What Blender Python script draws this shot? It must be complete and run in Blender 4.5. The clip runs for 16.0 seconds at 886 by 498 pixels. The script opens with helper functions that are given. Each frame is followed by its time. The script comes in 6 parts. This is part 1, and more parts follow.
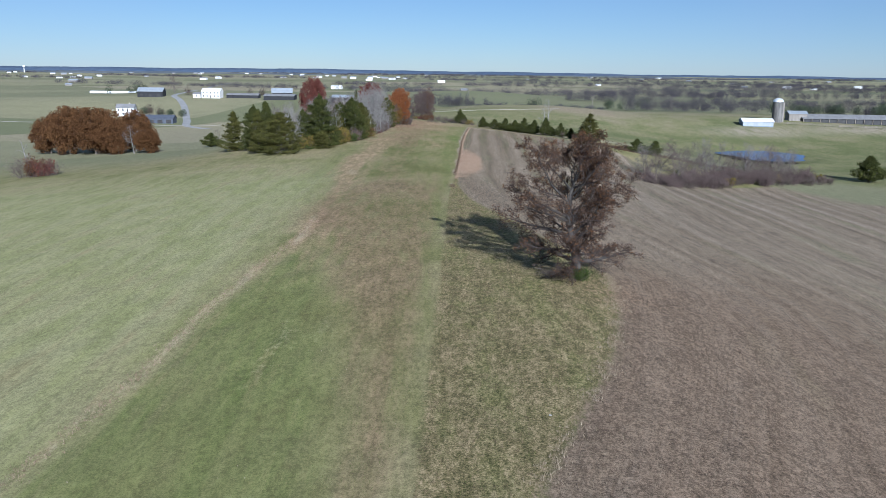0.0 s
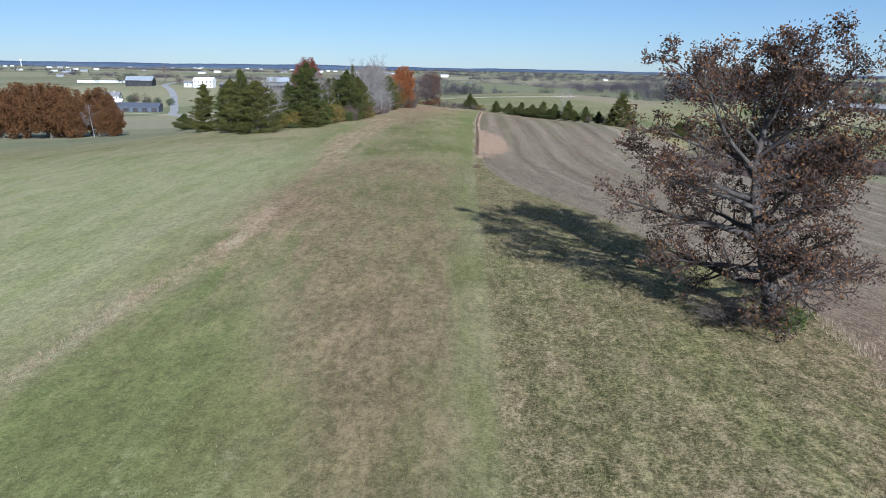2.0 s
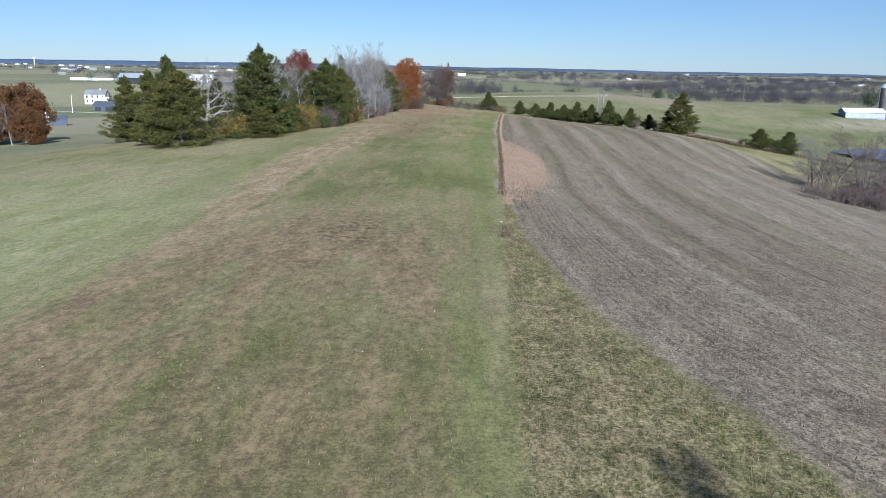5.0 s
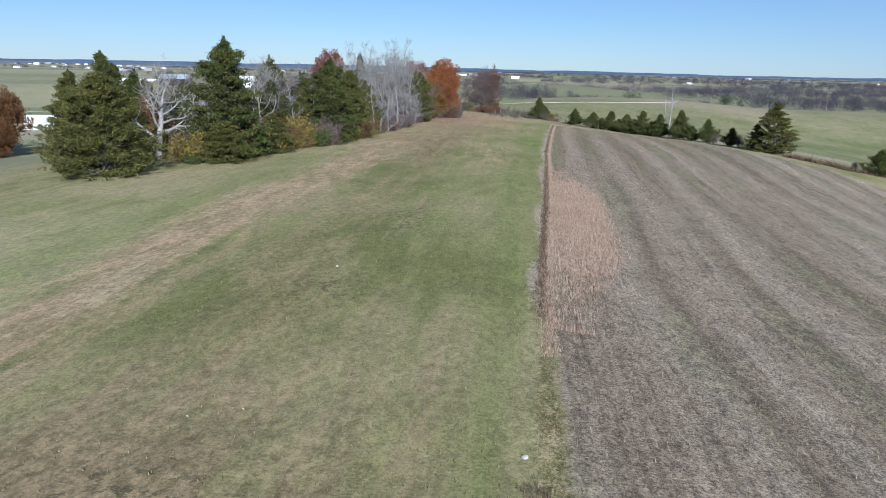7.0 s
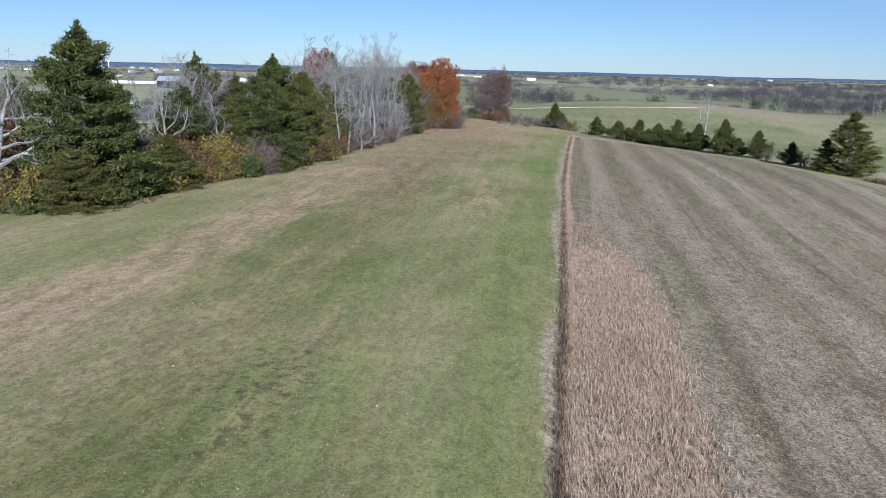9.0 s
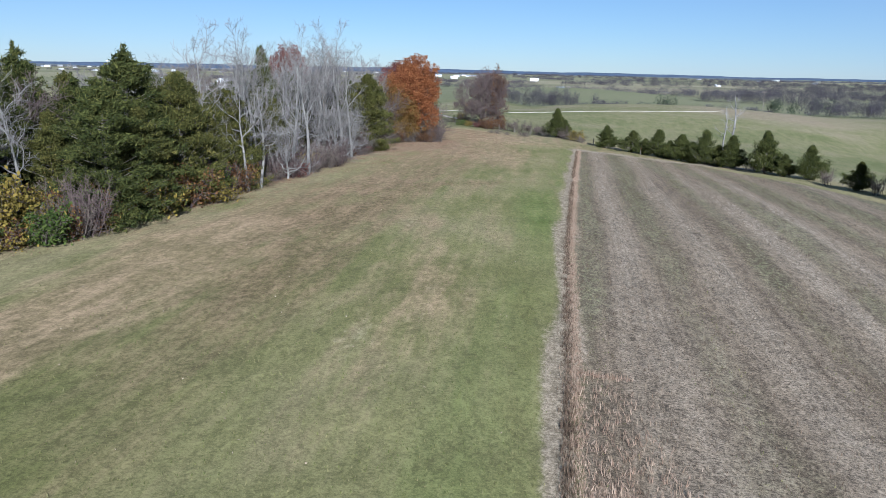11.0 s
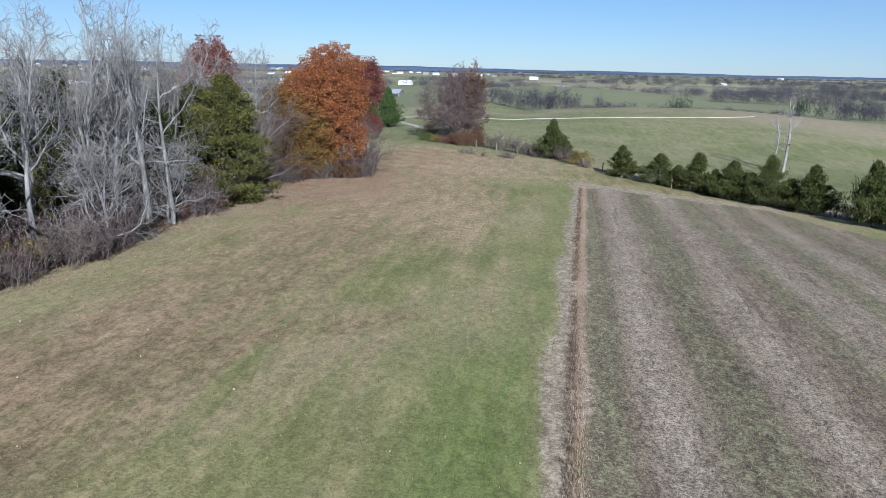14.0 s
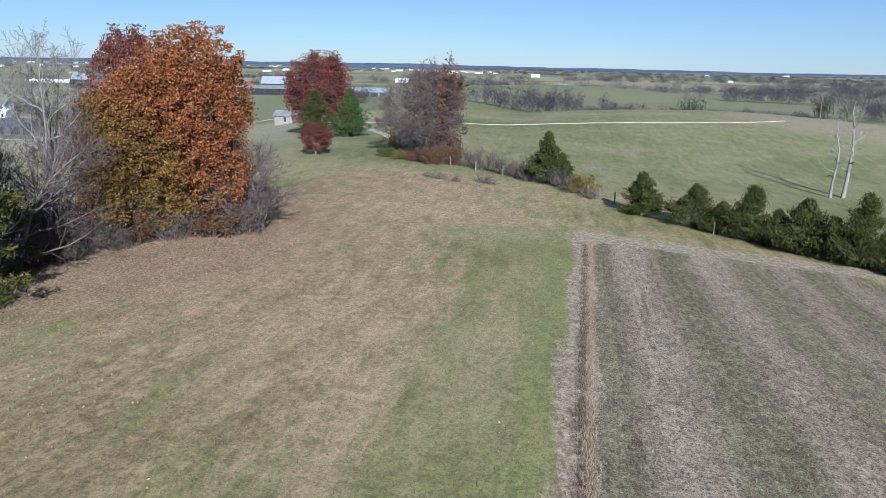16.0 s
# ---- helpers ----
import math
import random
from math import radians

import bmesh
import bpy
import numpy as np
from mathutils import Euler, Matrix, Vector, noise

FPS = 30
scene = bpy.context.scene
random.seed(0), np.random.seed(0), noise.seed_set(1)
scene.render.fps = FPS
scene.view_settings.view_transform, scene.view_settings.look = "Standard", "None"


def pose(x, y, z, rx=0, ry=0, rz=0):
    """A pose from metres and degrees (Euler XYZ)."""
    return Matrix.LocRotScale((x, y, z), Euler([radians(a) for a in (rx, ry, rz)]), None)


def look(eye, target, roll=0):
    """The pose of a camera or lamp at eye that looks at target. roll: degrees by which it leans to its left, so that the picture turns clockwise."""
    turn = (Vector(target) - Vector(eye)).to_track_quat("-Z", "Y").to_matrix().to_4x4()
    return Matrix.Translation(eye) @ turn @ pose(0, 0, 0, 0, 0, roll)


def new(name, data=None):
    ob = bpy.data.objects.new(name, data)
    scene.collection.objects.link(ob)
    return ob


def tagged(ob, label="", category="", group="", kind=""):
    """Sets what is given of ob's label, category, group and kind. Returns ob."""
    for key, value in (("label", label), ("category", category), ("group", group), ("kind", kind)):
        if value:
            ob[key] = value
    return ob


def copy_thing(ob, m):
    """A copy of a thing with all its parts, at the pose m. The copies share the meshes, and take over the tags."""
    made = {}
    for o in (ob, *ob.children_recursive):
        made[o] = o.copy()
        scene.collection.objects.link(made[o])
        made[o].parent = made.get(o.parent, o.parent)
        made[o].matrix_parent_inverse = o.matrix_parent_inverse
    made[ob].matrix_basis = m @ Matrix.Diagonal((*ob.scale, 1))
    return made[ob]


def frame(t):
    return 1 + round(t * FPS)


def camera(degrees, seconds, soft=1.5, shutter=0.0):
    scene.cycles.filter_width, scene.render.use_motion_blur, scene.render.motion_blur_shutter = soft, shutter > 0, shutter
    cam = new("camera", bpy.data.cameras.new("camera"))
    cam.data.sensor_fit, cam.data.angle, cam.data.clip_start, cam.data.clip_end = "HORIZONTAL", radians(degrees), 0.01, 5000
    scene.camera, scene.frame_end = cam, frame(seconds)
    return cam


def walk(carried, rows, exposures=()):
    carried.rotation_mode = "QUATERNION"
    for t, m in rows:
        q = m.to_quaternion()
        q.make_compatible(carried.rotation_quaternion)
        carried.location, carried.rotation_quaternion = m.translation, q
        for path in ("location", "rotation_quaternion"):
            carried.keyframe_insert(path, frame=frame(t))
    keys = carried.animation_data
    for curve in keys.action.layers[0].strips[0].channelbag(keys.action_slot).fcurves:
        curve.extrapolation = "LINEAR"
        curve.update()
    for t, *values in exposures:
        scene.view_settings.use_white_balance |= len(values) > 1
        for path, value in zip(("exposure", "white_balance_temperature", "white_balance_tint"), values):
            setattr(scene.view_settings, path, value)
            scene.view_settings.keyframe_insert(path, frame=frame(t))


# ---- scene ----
# ---- camera and walk ----
cam = camera(57.0, 16.0, 0.8)
ROWS = [
    (0.0, 0.571, 0.187, 16.144, -0.193, -12.389, 0.66),
    (0.5, 0.452, 8.551, 14.692, -0.166, -12.464, 0.67),
    (1.0, -0.141, 17.067, 12.851, -0.140, -12.507, 0.71),
    (1.5, -0.891, 25.645, 10.963, -0.117, -12.526, 0.79),
    (2.0, -1.561, 34.195, 9.348, -0.096, -12.531, 0.88),
    (2.5, -1.997, 42.624, 8.241, -0.078, -12.529, 1.01),
    (3.0, -2.129, 50.842, 7.726, -0.062, -12.530, 1.09),
    (3.5, -1.968, 58.759, 7.674, -0.048, -12.542, 1.10),
    (4.0, -1.606, 66.283, 7.682, -0.037, -12.574, 1.00),
    (4.2, -1.442, 69.162, 7.549, -0.033, -12.595, 0.93),
    (6.3, 1.407, 102.638, 7.550, 4.022, -12.544, 1.31),
    (6.5, 1.494, 105.605, 7.547, 4.268, -12.529, 1.30),
    (7.0, 1.717, 113.029, 7.540, 4.795, -12.493, 1.29),
    (7.5, 1.947, 120.461, 7.533, 5.209, -12.463, 1.27),
    (8.0, 2.184, 127.902, 7.526, 5.529, -12.437, 1.26),
    (8.5, 2.428, 135.352, 7.519, 5.768, -12.416, 1.25),
    (9.0, 2.679, 142.811, 7.512, 5.941, -12.400, 1.24),
    (9.2, 2.782, 145.797, 7.509, 5.995, -12.395, 1.24),
    (11.3, 3.927, 177.237, 7.479, 6.219, -12.386, 1.20),
    (11.5, 4.042, 180.239, 7.476, 6.223, -12.390, 1.19),
    (12.0, 4.336, 187.751, 7.469, 6.226, -12.402, 1.19),
    (12.5, 4.637, 195.272, 7.462, 6.229, -12.419, 1.18),
    (13.0, 4.945, 202.802, 7.455, 6.234, -12.440, 1.17),
    (13.5, 5.260, 210.341, 7.447, 6.245, -12.466, 1.16),
    (14.0, 5.583, 217.889, 7.440, 6.265, -12.497, 1.16),
    (14.5, 5.912, 225.445, 7.433, 6.293, -12.533, 1.15),
    (15.0, 6.249, 233.011, 7.426, 6.330, -12.573, 1.15),
    (15.5, 6.592, 240.585, 7.419, 6.374, -12.619, 1.14),
    (16.0, 6.943, 248.169, 7.412, 6.423, -12.668, 1.14),
]
walk(cam, [(t, pose(x, y, z, 0, 0, yaw) @ pose(0, 0, 0, 90 + pitch) @ pose(0, 0, 0, 0, 0, roll)) for t, x, y, z, yaw, pitch, roll in ROWS],
     ((0.0, 0.98, 5400, 10), (2.5, 1.12, 5400, 10), (16.0, 1.14, 5400, 10)))

# ---- world, sun and exposure ----
SUN_AZIMUTH, SUN_HEIGHT = 163.5, 22.8      # degrees clockwise from straight ahead, degrees above the horizon
world = bpy.data.worlds.new("sky")
scene.world = world
world.use_nodes = True
wn, wl = world.node_tree.nodes, world.node_tree.links
wn.clear()
sky = wn.new("ShaderNodeTexSky")
sky.sky_type, sky.sun_disc = "NISHITA", False
sky.sun_elevation, sky.sun_rotation = radians(SUN_HEIGHT), radians(SUN_AZIMUTH)
sky.altitude, sky.air_density, sky.dust_density, sky.ozone_density = 250, 0.75, 0.1, 3.8
back = wn.new("ShaderNodeBackground")
back.inputs["Strength"].default_value = 0.0375
wout = wn.new("ShaderNodeOutputWorld")
veil = wn.new("ShaderNodeTexNoise")
veil.inputs["Scale"].default_value, veil.inputs["Detail"].default_value = 2.2, 5.0
thin = wn.new("ShaderNodeMapRange")
thin.inputs[1].default_value, thin.inputs[2].default_value = 0.36, 0.74
thin.inputs[3].default_value, thin.inputs[4].default_value = 0.12, 0.48
haze = wn.new("ShaderNodeMix")
haze.data_type = "RGBA"
haze.inputs[7].default_value = (5.6, 7.3, 9.6, 1)      # thin high cloud
wl.new(veil.outputs["Fac"], thin.inputs[0])
wl.new(thin.outputs[0], haze.inputs[0])
wl.new(sky.outputs[0], haze.inputs[6])
wl.new(haze.outputs[2], back.inputs[0])
wl.new(back.outputs[0], wout.inputs[0])

sun_data = bpy.data.lights.new("sun", "SUN")
sun_data.energy, sun_data.angle, sun_data.color = 5.0, radians(0.53), (1.0, 0.955, 0.885)
sun = new("sun", sun_data)
az, el = radians(SUN_AZIMUTH), radians(SUN_HEIGHT)
sun.matrix_world = look((math.sin(az) * math.cos(el) * 300, math.cos(az) * math.cos(el) * 300, math.sin(el) * 300), (0, 0, 0))


# ---- materials ----
class Nodes:
    """Short calls for building a node material."""

    def __init__(self, name, rough=0.85, spec=0.3):
        self.m = bpy.data.materials.new(name)
        self.m.use_nodes = True
        self.t = self.m.node_tree
        self.p = self.t.nodes["Principled BSDF"]
        self.p.inputs["Roughness"].default_value = rough
        self.p.inputs["Specular IOR Level"].default_value = spec
        self.out = self.t.nodes["Material Output"]

    def node(self, kind):
        return self.t.nodes.new(kind)

    def link(self, a, b):
        self.t.links.new(a, b)

    def put(self, socket, v):
        if isinstance(v, bpy.types.NodeSocket):
            self.link(v, socket)
        elif isinstance(v, (tuple, list)) and len(v) == 3 and socket.type == "RGBA":
            socket.default_value = (*v, 1)
        else:
            socket.default_value = v

    def math(self, op, a, b=0.0, clamp=False):
        n = self.node("ShaderNodeMath")
        n.operation, n.use_clamp = op, clamp
        self.put(n.inputs[0], a)
        self.put(n.inputs[1], b)
        return n.outputs[0]

    def mix(self, f, a, b, blend="MIX"):
        n = self.node("ShaderNodeMix")
        n.data_type, n.blend_type = "RGBA", blend
        self.put(n.inputs[0], f)
        self.put(n.inputs[6], a)
        self.put(n.inputs[7], b)
        return n.outputs[2]

    def noise(self, vec, scale, detail=3.0, rough=0.55):
        n = self.node("ShaderNodeTexNoise")
        n.inputs["Scale"].default_value, n.inputs["Detail"].default_value, n.inputs["Roughness"].default_value = scale, detail, rough
        if vec is not None:
            self.link(vec, n.inputs["Vector"])
        return n.outputs["Fac"]

    def step(self, v, lo, hi):
        n = self.node("ShaderNodeMapRange")
        n.interpolation_type = "SMOOTHSTEP"
        self.put(n.inputs[0], v)
        n.inputs[1].default_value, n.inputs[2].default_value = lo, hi
        return n.outputs[0]

    def ramp(self, f, stops):
        n = self.node("ShaderNodeValToRGB")
        r = n.color_ramp
        while len(r.elements) < len(stops):
            r.elements.new(0.5)
        for e, (at, c) in zip(r.elements, stops):
            e.position, e.color = at, (*c, 1)
        self.link(f, n.inputs[0])
        return n.outputs[0]

    def position(self):
        return self.node("ShaderNodeNewGeometry").outputs["Position"]

    def local(self):
        return self.node("ShaderNodeTexCoord").outputs["Object"]

    def island(self):
        return self.node("ShaderNodeNewGeometry").outputs["Random Per Island"]

    def attr(self, name):
        n = self.node("ShaderNodeAttribute")
        n.attribute_name = name
        return n.outputs["Fac"]

    def bump(self, height, strength, distance):
        n = self.node("ShaderNodeBump")
        n.inputs["Strength"].default_value, n.inputs["Distance"].default_value = strength, distance
        self.link(height, n.inputs["Height"])
        self.link(n.outputs[0], self.p.inputs["Normal"])

    def colour(self, c):
        self.put(self.p.inputs["Base Color"], c)
        return self


def surface(name, a, b, scale, rough=0.85, metal=0.0, fine=0.25, grain=8.0, bump=0.02, stretch=(1, 1, 1)):
    """A plain surface with stains at one scale and grain at another."""
    n = Nodes(name, rough)
    mp = n.node("ShaderNodeMapping")
    mp.inputs["Scale"].default_value = stretch
    n.link(n.local(), mp.inputs[0])
    v = mp.outputs[0]
    big, small = n.noise(v, scale), n.noise(v, scale * grain, 4)
    c = n.mix(n.step(big, 0.3, 0.7), a, b)
    c = n.mix(fine, c, n.mix(n.step(small, 0.3, 0.7), tuple(x * 0.45 for x in a), tuple(min(1, x * 1.4) for x in b)))
    n.colour(c)
    n.p.inputs["Metallic"].default_value = metal
    n.bump(small, 0.5, bump)
    return n.m


def foliage(name, stops, through_light=0.3, rough=0.8, tone=""):
    """Leaves, each of its own shade, that let some light through; tone: an attribute that shifts the shade."""
    n = Nodes(name, rough, 0.08)
    shade = n.math("ADD", n.math("MULTIPLY", n.island(), 0.62), n.math("MULTIPLY", n.attr(tone) if tone else n.noise(n.position(), 0.55, 2), 0.42))
    c = n.ramp(shade, stops)
    n.colour(c)
    tr = n.node("ShaderNodeBsdfTranslucent")
    n.link(c, tr.inputs[0])
    ms = n.node("ShaderNodeMixShader")
    ms.inputs[0].default_value = through_light
    n.link(n.p.outputs[0], ms.inputs[1])
    n.link(tr.outputs[0], ms.inputs[2])
    n.link(ms.outputs[0], n.out.inputs[0])
    return n.m


PASS, LIGHT, TRACK = 5.15, 3.3, 1.8      # width of a combine's pass, and where its pale swath and its wheel track lie in it


def ground_material():
    """Mown grass, dry swaths, crop stubble in passes and rows, weedy margins and far pasture patches."""
    n = Nodes("ground_cover", 0.95, 0.12)
    pos = n.position()
    sep = n.node("ShaderNodeSeparateXYZ")
    n.link(pos, sep.inputs[0])
    x, y = sep.outputs[0], sep.outputs[1]
    u = n.attr("row")

    def along(ku, ky, side=None):
        c = n.node("ShaderNodeCombineXYZ")
        n.link(n.math("MULTIPLY", u if side is None else side, ku), c.inputs[0])
        n.link(n.math("MULTIPLY", y, ky), c.inputs[1])
        return c.outputs[0]

    def total(*terms):
        out = None
        for v, k in terms:
            t = n.math("MULTIPLY", v, k)
            out = t if out is None else n.math("ADD", out, t)
        return out

    def swing(v, k):
        return n.math("MULTIPLY", n.math("SUBTRACT", v, 0.5), k)

    patch, clump = n.noise(pos, 0.055, 3, 0.5), n.noise(along(0.42, 0.075, x), 1.0, 4, 0.6)
    drawn = n.noise(along(0.9, 0.05, x), 1.0, 5, 0.62)          # the mower and the drill draw everything out along their way
    mottle, tuft = n.noise(along(0.9, 0.24, x), 1.0, 5, 0.66), n.noise(along(3.0, 1.5, x), 1.0, 5, 0.72)
    speck, blade = n.noise(pos, 8.5, 4, 0.76), n.noise(pos, 26.0, 3, 0.7)
    # grass
    lively = total((patch, 0.52), (clump, 0.30), (drawn, 0.14), (mottle, 0.08))
    lively = n.math("ADD", lively, n.math("MULTIPLY", n.math("MULTIPLY", n.step(x, -8.0, -26.0), n.step(y, 165.0, 110.0)), 0.04))
    lively = n.math("SUBTRACT", lively, n.math("MULTIPLY", n.math("MULTIPLY", n.step(x, -17.0, -9.0), n.step(y, 118.0, 150.0)), 0.045))
    lively = n.math("ADD", lively, n.math("MULTIPLY", n.step(y, 185.0, 225.0), 0.045))
    grass = n.ramp(lively, [(0.38, (0.120, 0.120, 0.042)), (0.48, (0.176, 0.164, 0.070)), (0.60, (0.246, 0.208, 0.112))])
    grass = n.mix(n.math("MULTIPLY", n.math("MULTIPLY", n.step(x, -13.0, -22.0), n.step(y, 185.0, 120.0)), 0.80), grass, n.mix(n.step(clump, 0.35, 0.65), (0.230, 0.234, 0.100), (0.284, 0.274, 0.140)))
    green = n.mix(n.step(mottle, 0.36, 0.64), (0.094, 0.124, 0.030), (0.146, 0.160, 0.054))
    grass = n.mix(n.step(n.math("ADD", n.attr("lush"), total((n.math("SUBTRACT", clump, 0.5), 1.5), (n.math("SUBTRACT", mottle, 0.5), 1.1), (n.math("SUBTRACT", patch, 0.5), 0.8))), 0.15, 1.05), grass, green)
    tan = n.mix(n.step(total((mottle, 0.45), (patch, 0.25), (tuft, 0.30)), 0.38, 0.62), (0.210, 0.160, 0.084), (0.330, 0.232, 0.146))
    grass = n.mix(n.math("MULTIPLY", n.step(n.math("ADD", n.attr("tan"), n.math("ADD", swing(clump, 1.4), n.math("ADD", swing(mottle, 0.8), swing(drawn, 1.2)))), 0.10, 1.0), 0.85), grass, tan)
    brown = n.mix(n.step(total((mottle, 0.4), (tuft, 0.6)), 0.36, 0.64), (0.124, 0.086, 0.046), (0.226, 0.156, 0.092))
    brown = n.mix(n.math("MULTIPLY", n.step(clump, 0.50, 0.66), 0.55), brown, (0.162, 0.160, 0.064))
    grass = n.mix(n.math("MULTIPLY", n.step(n.math("ADD", n.attr("brown"), n.math("ADD", swing(drawn, 1.5), n.math("ADD", swing(clump, 1.6), n.math("ADD", swing(patch, 1.2), swing(mottle, 0.8))))), 0.0, 1.05), 0.74), grass, brown)
    pale = n.math("MULTIPLY", n.step(n.math("ADD", n.attr("bleached"), n.math("ADD", swing(clump, 2.0), swing(tuft, 1.4))), 0.35, 1.1), 0.75)
    grass = n.mix(pale, grass, (0.304, 0.264, 0.164))
    # weedy margins
    weed = n.ramp(total((mottle, 0.22), (tuft, 0.30), (speck, 0.48)),
                  [(0.37, (0.070, 0.070, 0.026)), (0.44, (0.124, 0.114, 0.046)), (0.50, (0.168, 0.138, 0.066)), (0.60, (0.256, 0.198, 0.118))])
    weed = n.mix(n.math("MULTIPLY", n.step(clump, 0.46, 0.66), 0.4), weed, n.mix(n.step(tuft, 0.4, 0.6), (0.092, 0.112, 0.030), (0.168, 0.168, 0.060)))
    c = n.mix(n.step(n.math("ADD", n.attr("weed"), swing(tuft, 0.7)), 0.35, 0.65), grass, weed)
    # stubble: pale swaths of chopped straw, weedier ground between them, dark wheel tracks
    wander = n.noise(along(0.07, 0.012), 1.0, 2, 0.5)
    wave = n.math("COSINE", n.math("MULTIPLY", n.math("SUBTRACT", n.math("ADD", u, swing(wander, 5.0)), LIGHT), 2 * math.pi / PASS))
    wave = n.math("MULTIPLY", wave, n.step(y, 100.0, 150.0))
    band, streak = n.noise(along(0.40, 0.010), 1.0, 3, 0.55), n.noise(along(1.9, 0.05), 1.0, 4, 0.65)
    length, clod_noise = n.noise(along(0.16, 0.030), 1.0, 3, 0.6), n.noise(pos, 1.4, 5, 0.7)
    pale_by = n.math("ADD", n.math("MULTIPLY", wave, n.math("ADD", 0.048, n.math("MULTIPLY", n.step(y, 200.0, 260.0), 0.040))), total((band, 0.62), (streak, 0.12), (clod_noise, 0.26)))
    straw = n.ramp(pale_by, [(0.34, (0.132, 0.100, 0.066)), (0.43, (0.186, 0.143, 0.098)), (0.52, (0.226, 0.178, 0.126)), (0.64, (0.284, 0.232, 0.172))])
    weedy = n.math("MULTIPLY", n.step(n.math("ADD", n.math("MULTIPLY", wave, n.math("ADD", -0.34, n.math("MULTIPLY", n.step(y, 200.0, 260.0), -0.36))), n.math("ADD", swing(length, 3.0), n.math("MULTIPLY", n.step(y, 190.0, 270.0), 0.36))), 0.05, 0.9), n.step(total((tuft, 0.6), (speck, 0.4)), 0.38, 0.60))
    straw = n.mix(n.math("MULTIPLY", weedy, 0.72), straw, n.mix(n.step(tuft, 0.4, 0.6), (0.090, 0.106, 0.046), (0.162, 0.172, 0.084)))

    def track(at, wide):
        f = n.math("FRACT", n.math("ADD", n.math("DIVIDE", n.math("SUBTRACT", u, at), PASS), 100.5))
        d = n.math("MULTIPLY", n.math("ABSOLUTE", n.math("SUBTRACT", f, 0.5)), PASS)
        return n.step(n.math("ADD", d, swing(tuft, 0.5)), wide, wide * 0.3)

    ruts = n.math("MAXIMUM", n.math("MULTIPLY", track(TRACK, 0.36), n.step(length, 0.40, 0.56)), n.math("MULTIPLY", track(TRACK + 3.0, 0.26), n.step(length, 0.56, 0.42)))
    straw = n.mix(n.math("MULTIPLY", ruts, n.math("MULTIPLY", n.step(y, 105.0, 135.0), 0.26)), straw, (0.072, 0.054, 0.038))
    bare = n.noise(along(0.62, 0.035), 1.3, 4, 0.6)
    straw = n.mix(n.math("MULTIPLY", n.step(n.math("ADD", bare, swing(tuft, 0.22)), 0.40, 0.31), 0.50), straw, (0.066, 0.050, 0.034))
    husk = n.noise(pos, 9.5, 4, 0.78)
    straw = n.mix(n.math("MULTIPLY", n.step(husk, 0.50, 0.42), 0.75), straw, (0.068, 0.054, 0.038))
    straw = n.mix(n.math("MULTIPLY", n.step(husk, 0.55, 0.64), 0.45), straw, (0.330, 0.272, 0.202))
    row = n.math("SINE", n.math("MULTIPLY", u, 2 * math.pi / 0.38))
    straw = n.mix(n.math("MULTIPLY", n.step(row, -0.2, 1.0), n.math("MULTIPLY", n.step(n.math("ADD", streak, swing(length, 0.8)), 0.60, 0.36), n.math("ADD", 0.22, n.math("MULTIPLY", n.step(y, 170.0, 110.0), 0.33)))), straw, (0.088, 0.068, 0.048))
    rust = n.mix(n.step(n.noise(pos, 4.5, 4, 0.75), 0.38, 0.62), (0.096, 0.062, 0.040), (0.204, 0.142, 0.096))
    straw = n.mix(n.math("MULTIPLY", n.step(n.math("ADD", n.attr("russet"), n.math("ADD", swing(patch, 0.6), swing(streak, 0.9))), 0.10, 0.95), 0.6), straw, rust)
    foxtail = n.mix(n.step(tuft, 0.35, 0.65), (0.206, 0.142, 0.096), (0.340, 0.250, 0.180))
    straw = n.mix(n.step(n.math("ADD", n.attr("foxtail"), swing(clump, 0.8)), 0.4, 0.7), straw, foxtail)
    c = n.mix(n.step(n.math("ADD", n.attr("stubble"), total((n.math("SUBTRACT", tuft, 0.5), 0.8), (n.math("SUBTRACT", mottle, 0.5), 0.5))), 0.3, 0.7), c, straw)
    c = n.mix(n.math("MULTIPLY", n.step(n.math("ADD", n.attr("strip"), swing(tuft, 0.8)), 0.3, 0.7), 0.85), c, n.mix(n.step(total((tuft, 0.5), (speck, 0.5)), 0.38, 0.62), (0.196, 0.150, 0.104), (0.326, 0.264, 0.196)))
    # scuffed, muddy spots
    clod = n.step(n.math("ADD", n.noise(pos, 1.9, 4, 0.68), n.math("MULTIPLY", n.attr("scuff"), 0.13)), 0.64, 0.70)
    c = n.mix(n.math("MULTIPLY", clod, n.math("MULTIPLY", n.attr("scuff"), 0.75)), c, (0.062, 0.052, 0.030))
    # leaf litter under the trees
    litter = n.mix(n.step(total((speck, 0.6), (blade, 0.4)), 0.42, 0.6), (0.140, 0.090, 0.054), (0.330, 0.228, 0.152))
    c = n.mix(n.math("MULTIPLY", n.step(n.math("ADD", n.attr("litter"), n.math("ADD", swing(tuft, 1.0), swing(clump, 0.8))), 0.25, 0.9), 0.85), c, litter)
    # far pastures and fields
    vor = n.node("ShaderNodeTexVoronoi")
    vor.inputs["Scale"].default_value = 1.0
    fields = n.node("ShaderNodeMapping")
    fields.inputs["Scale"].default_value, fields.inputs["Rotation"].default_value = (0.0034, 0.0058, 0.001), (0, 0, 0.35)
    n.link(pos, fields.inputs[0])
    n.link(fields.outputs[0], vor.inputs["Vector"])
    vs = n.node("ShaderNodeSeparateColor")
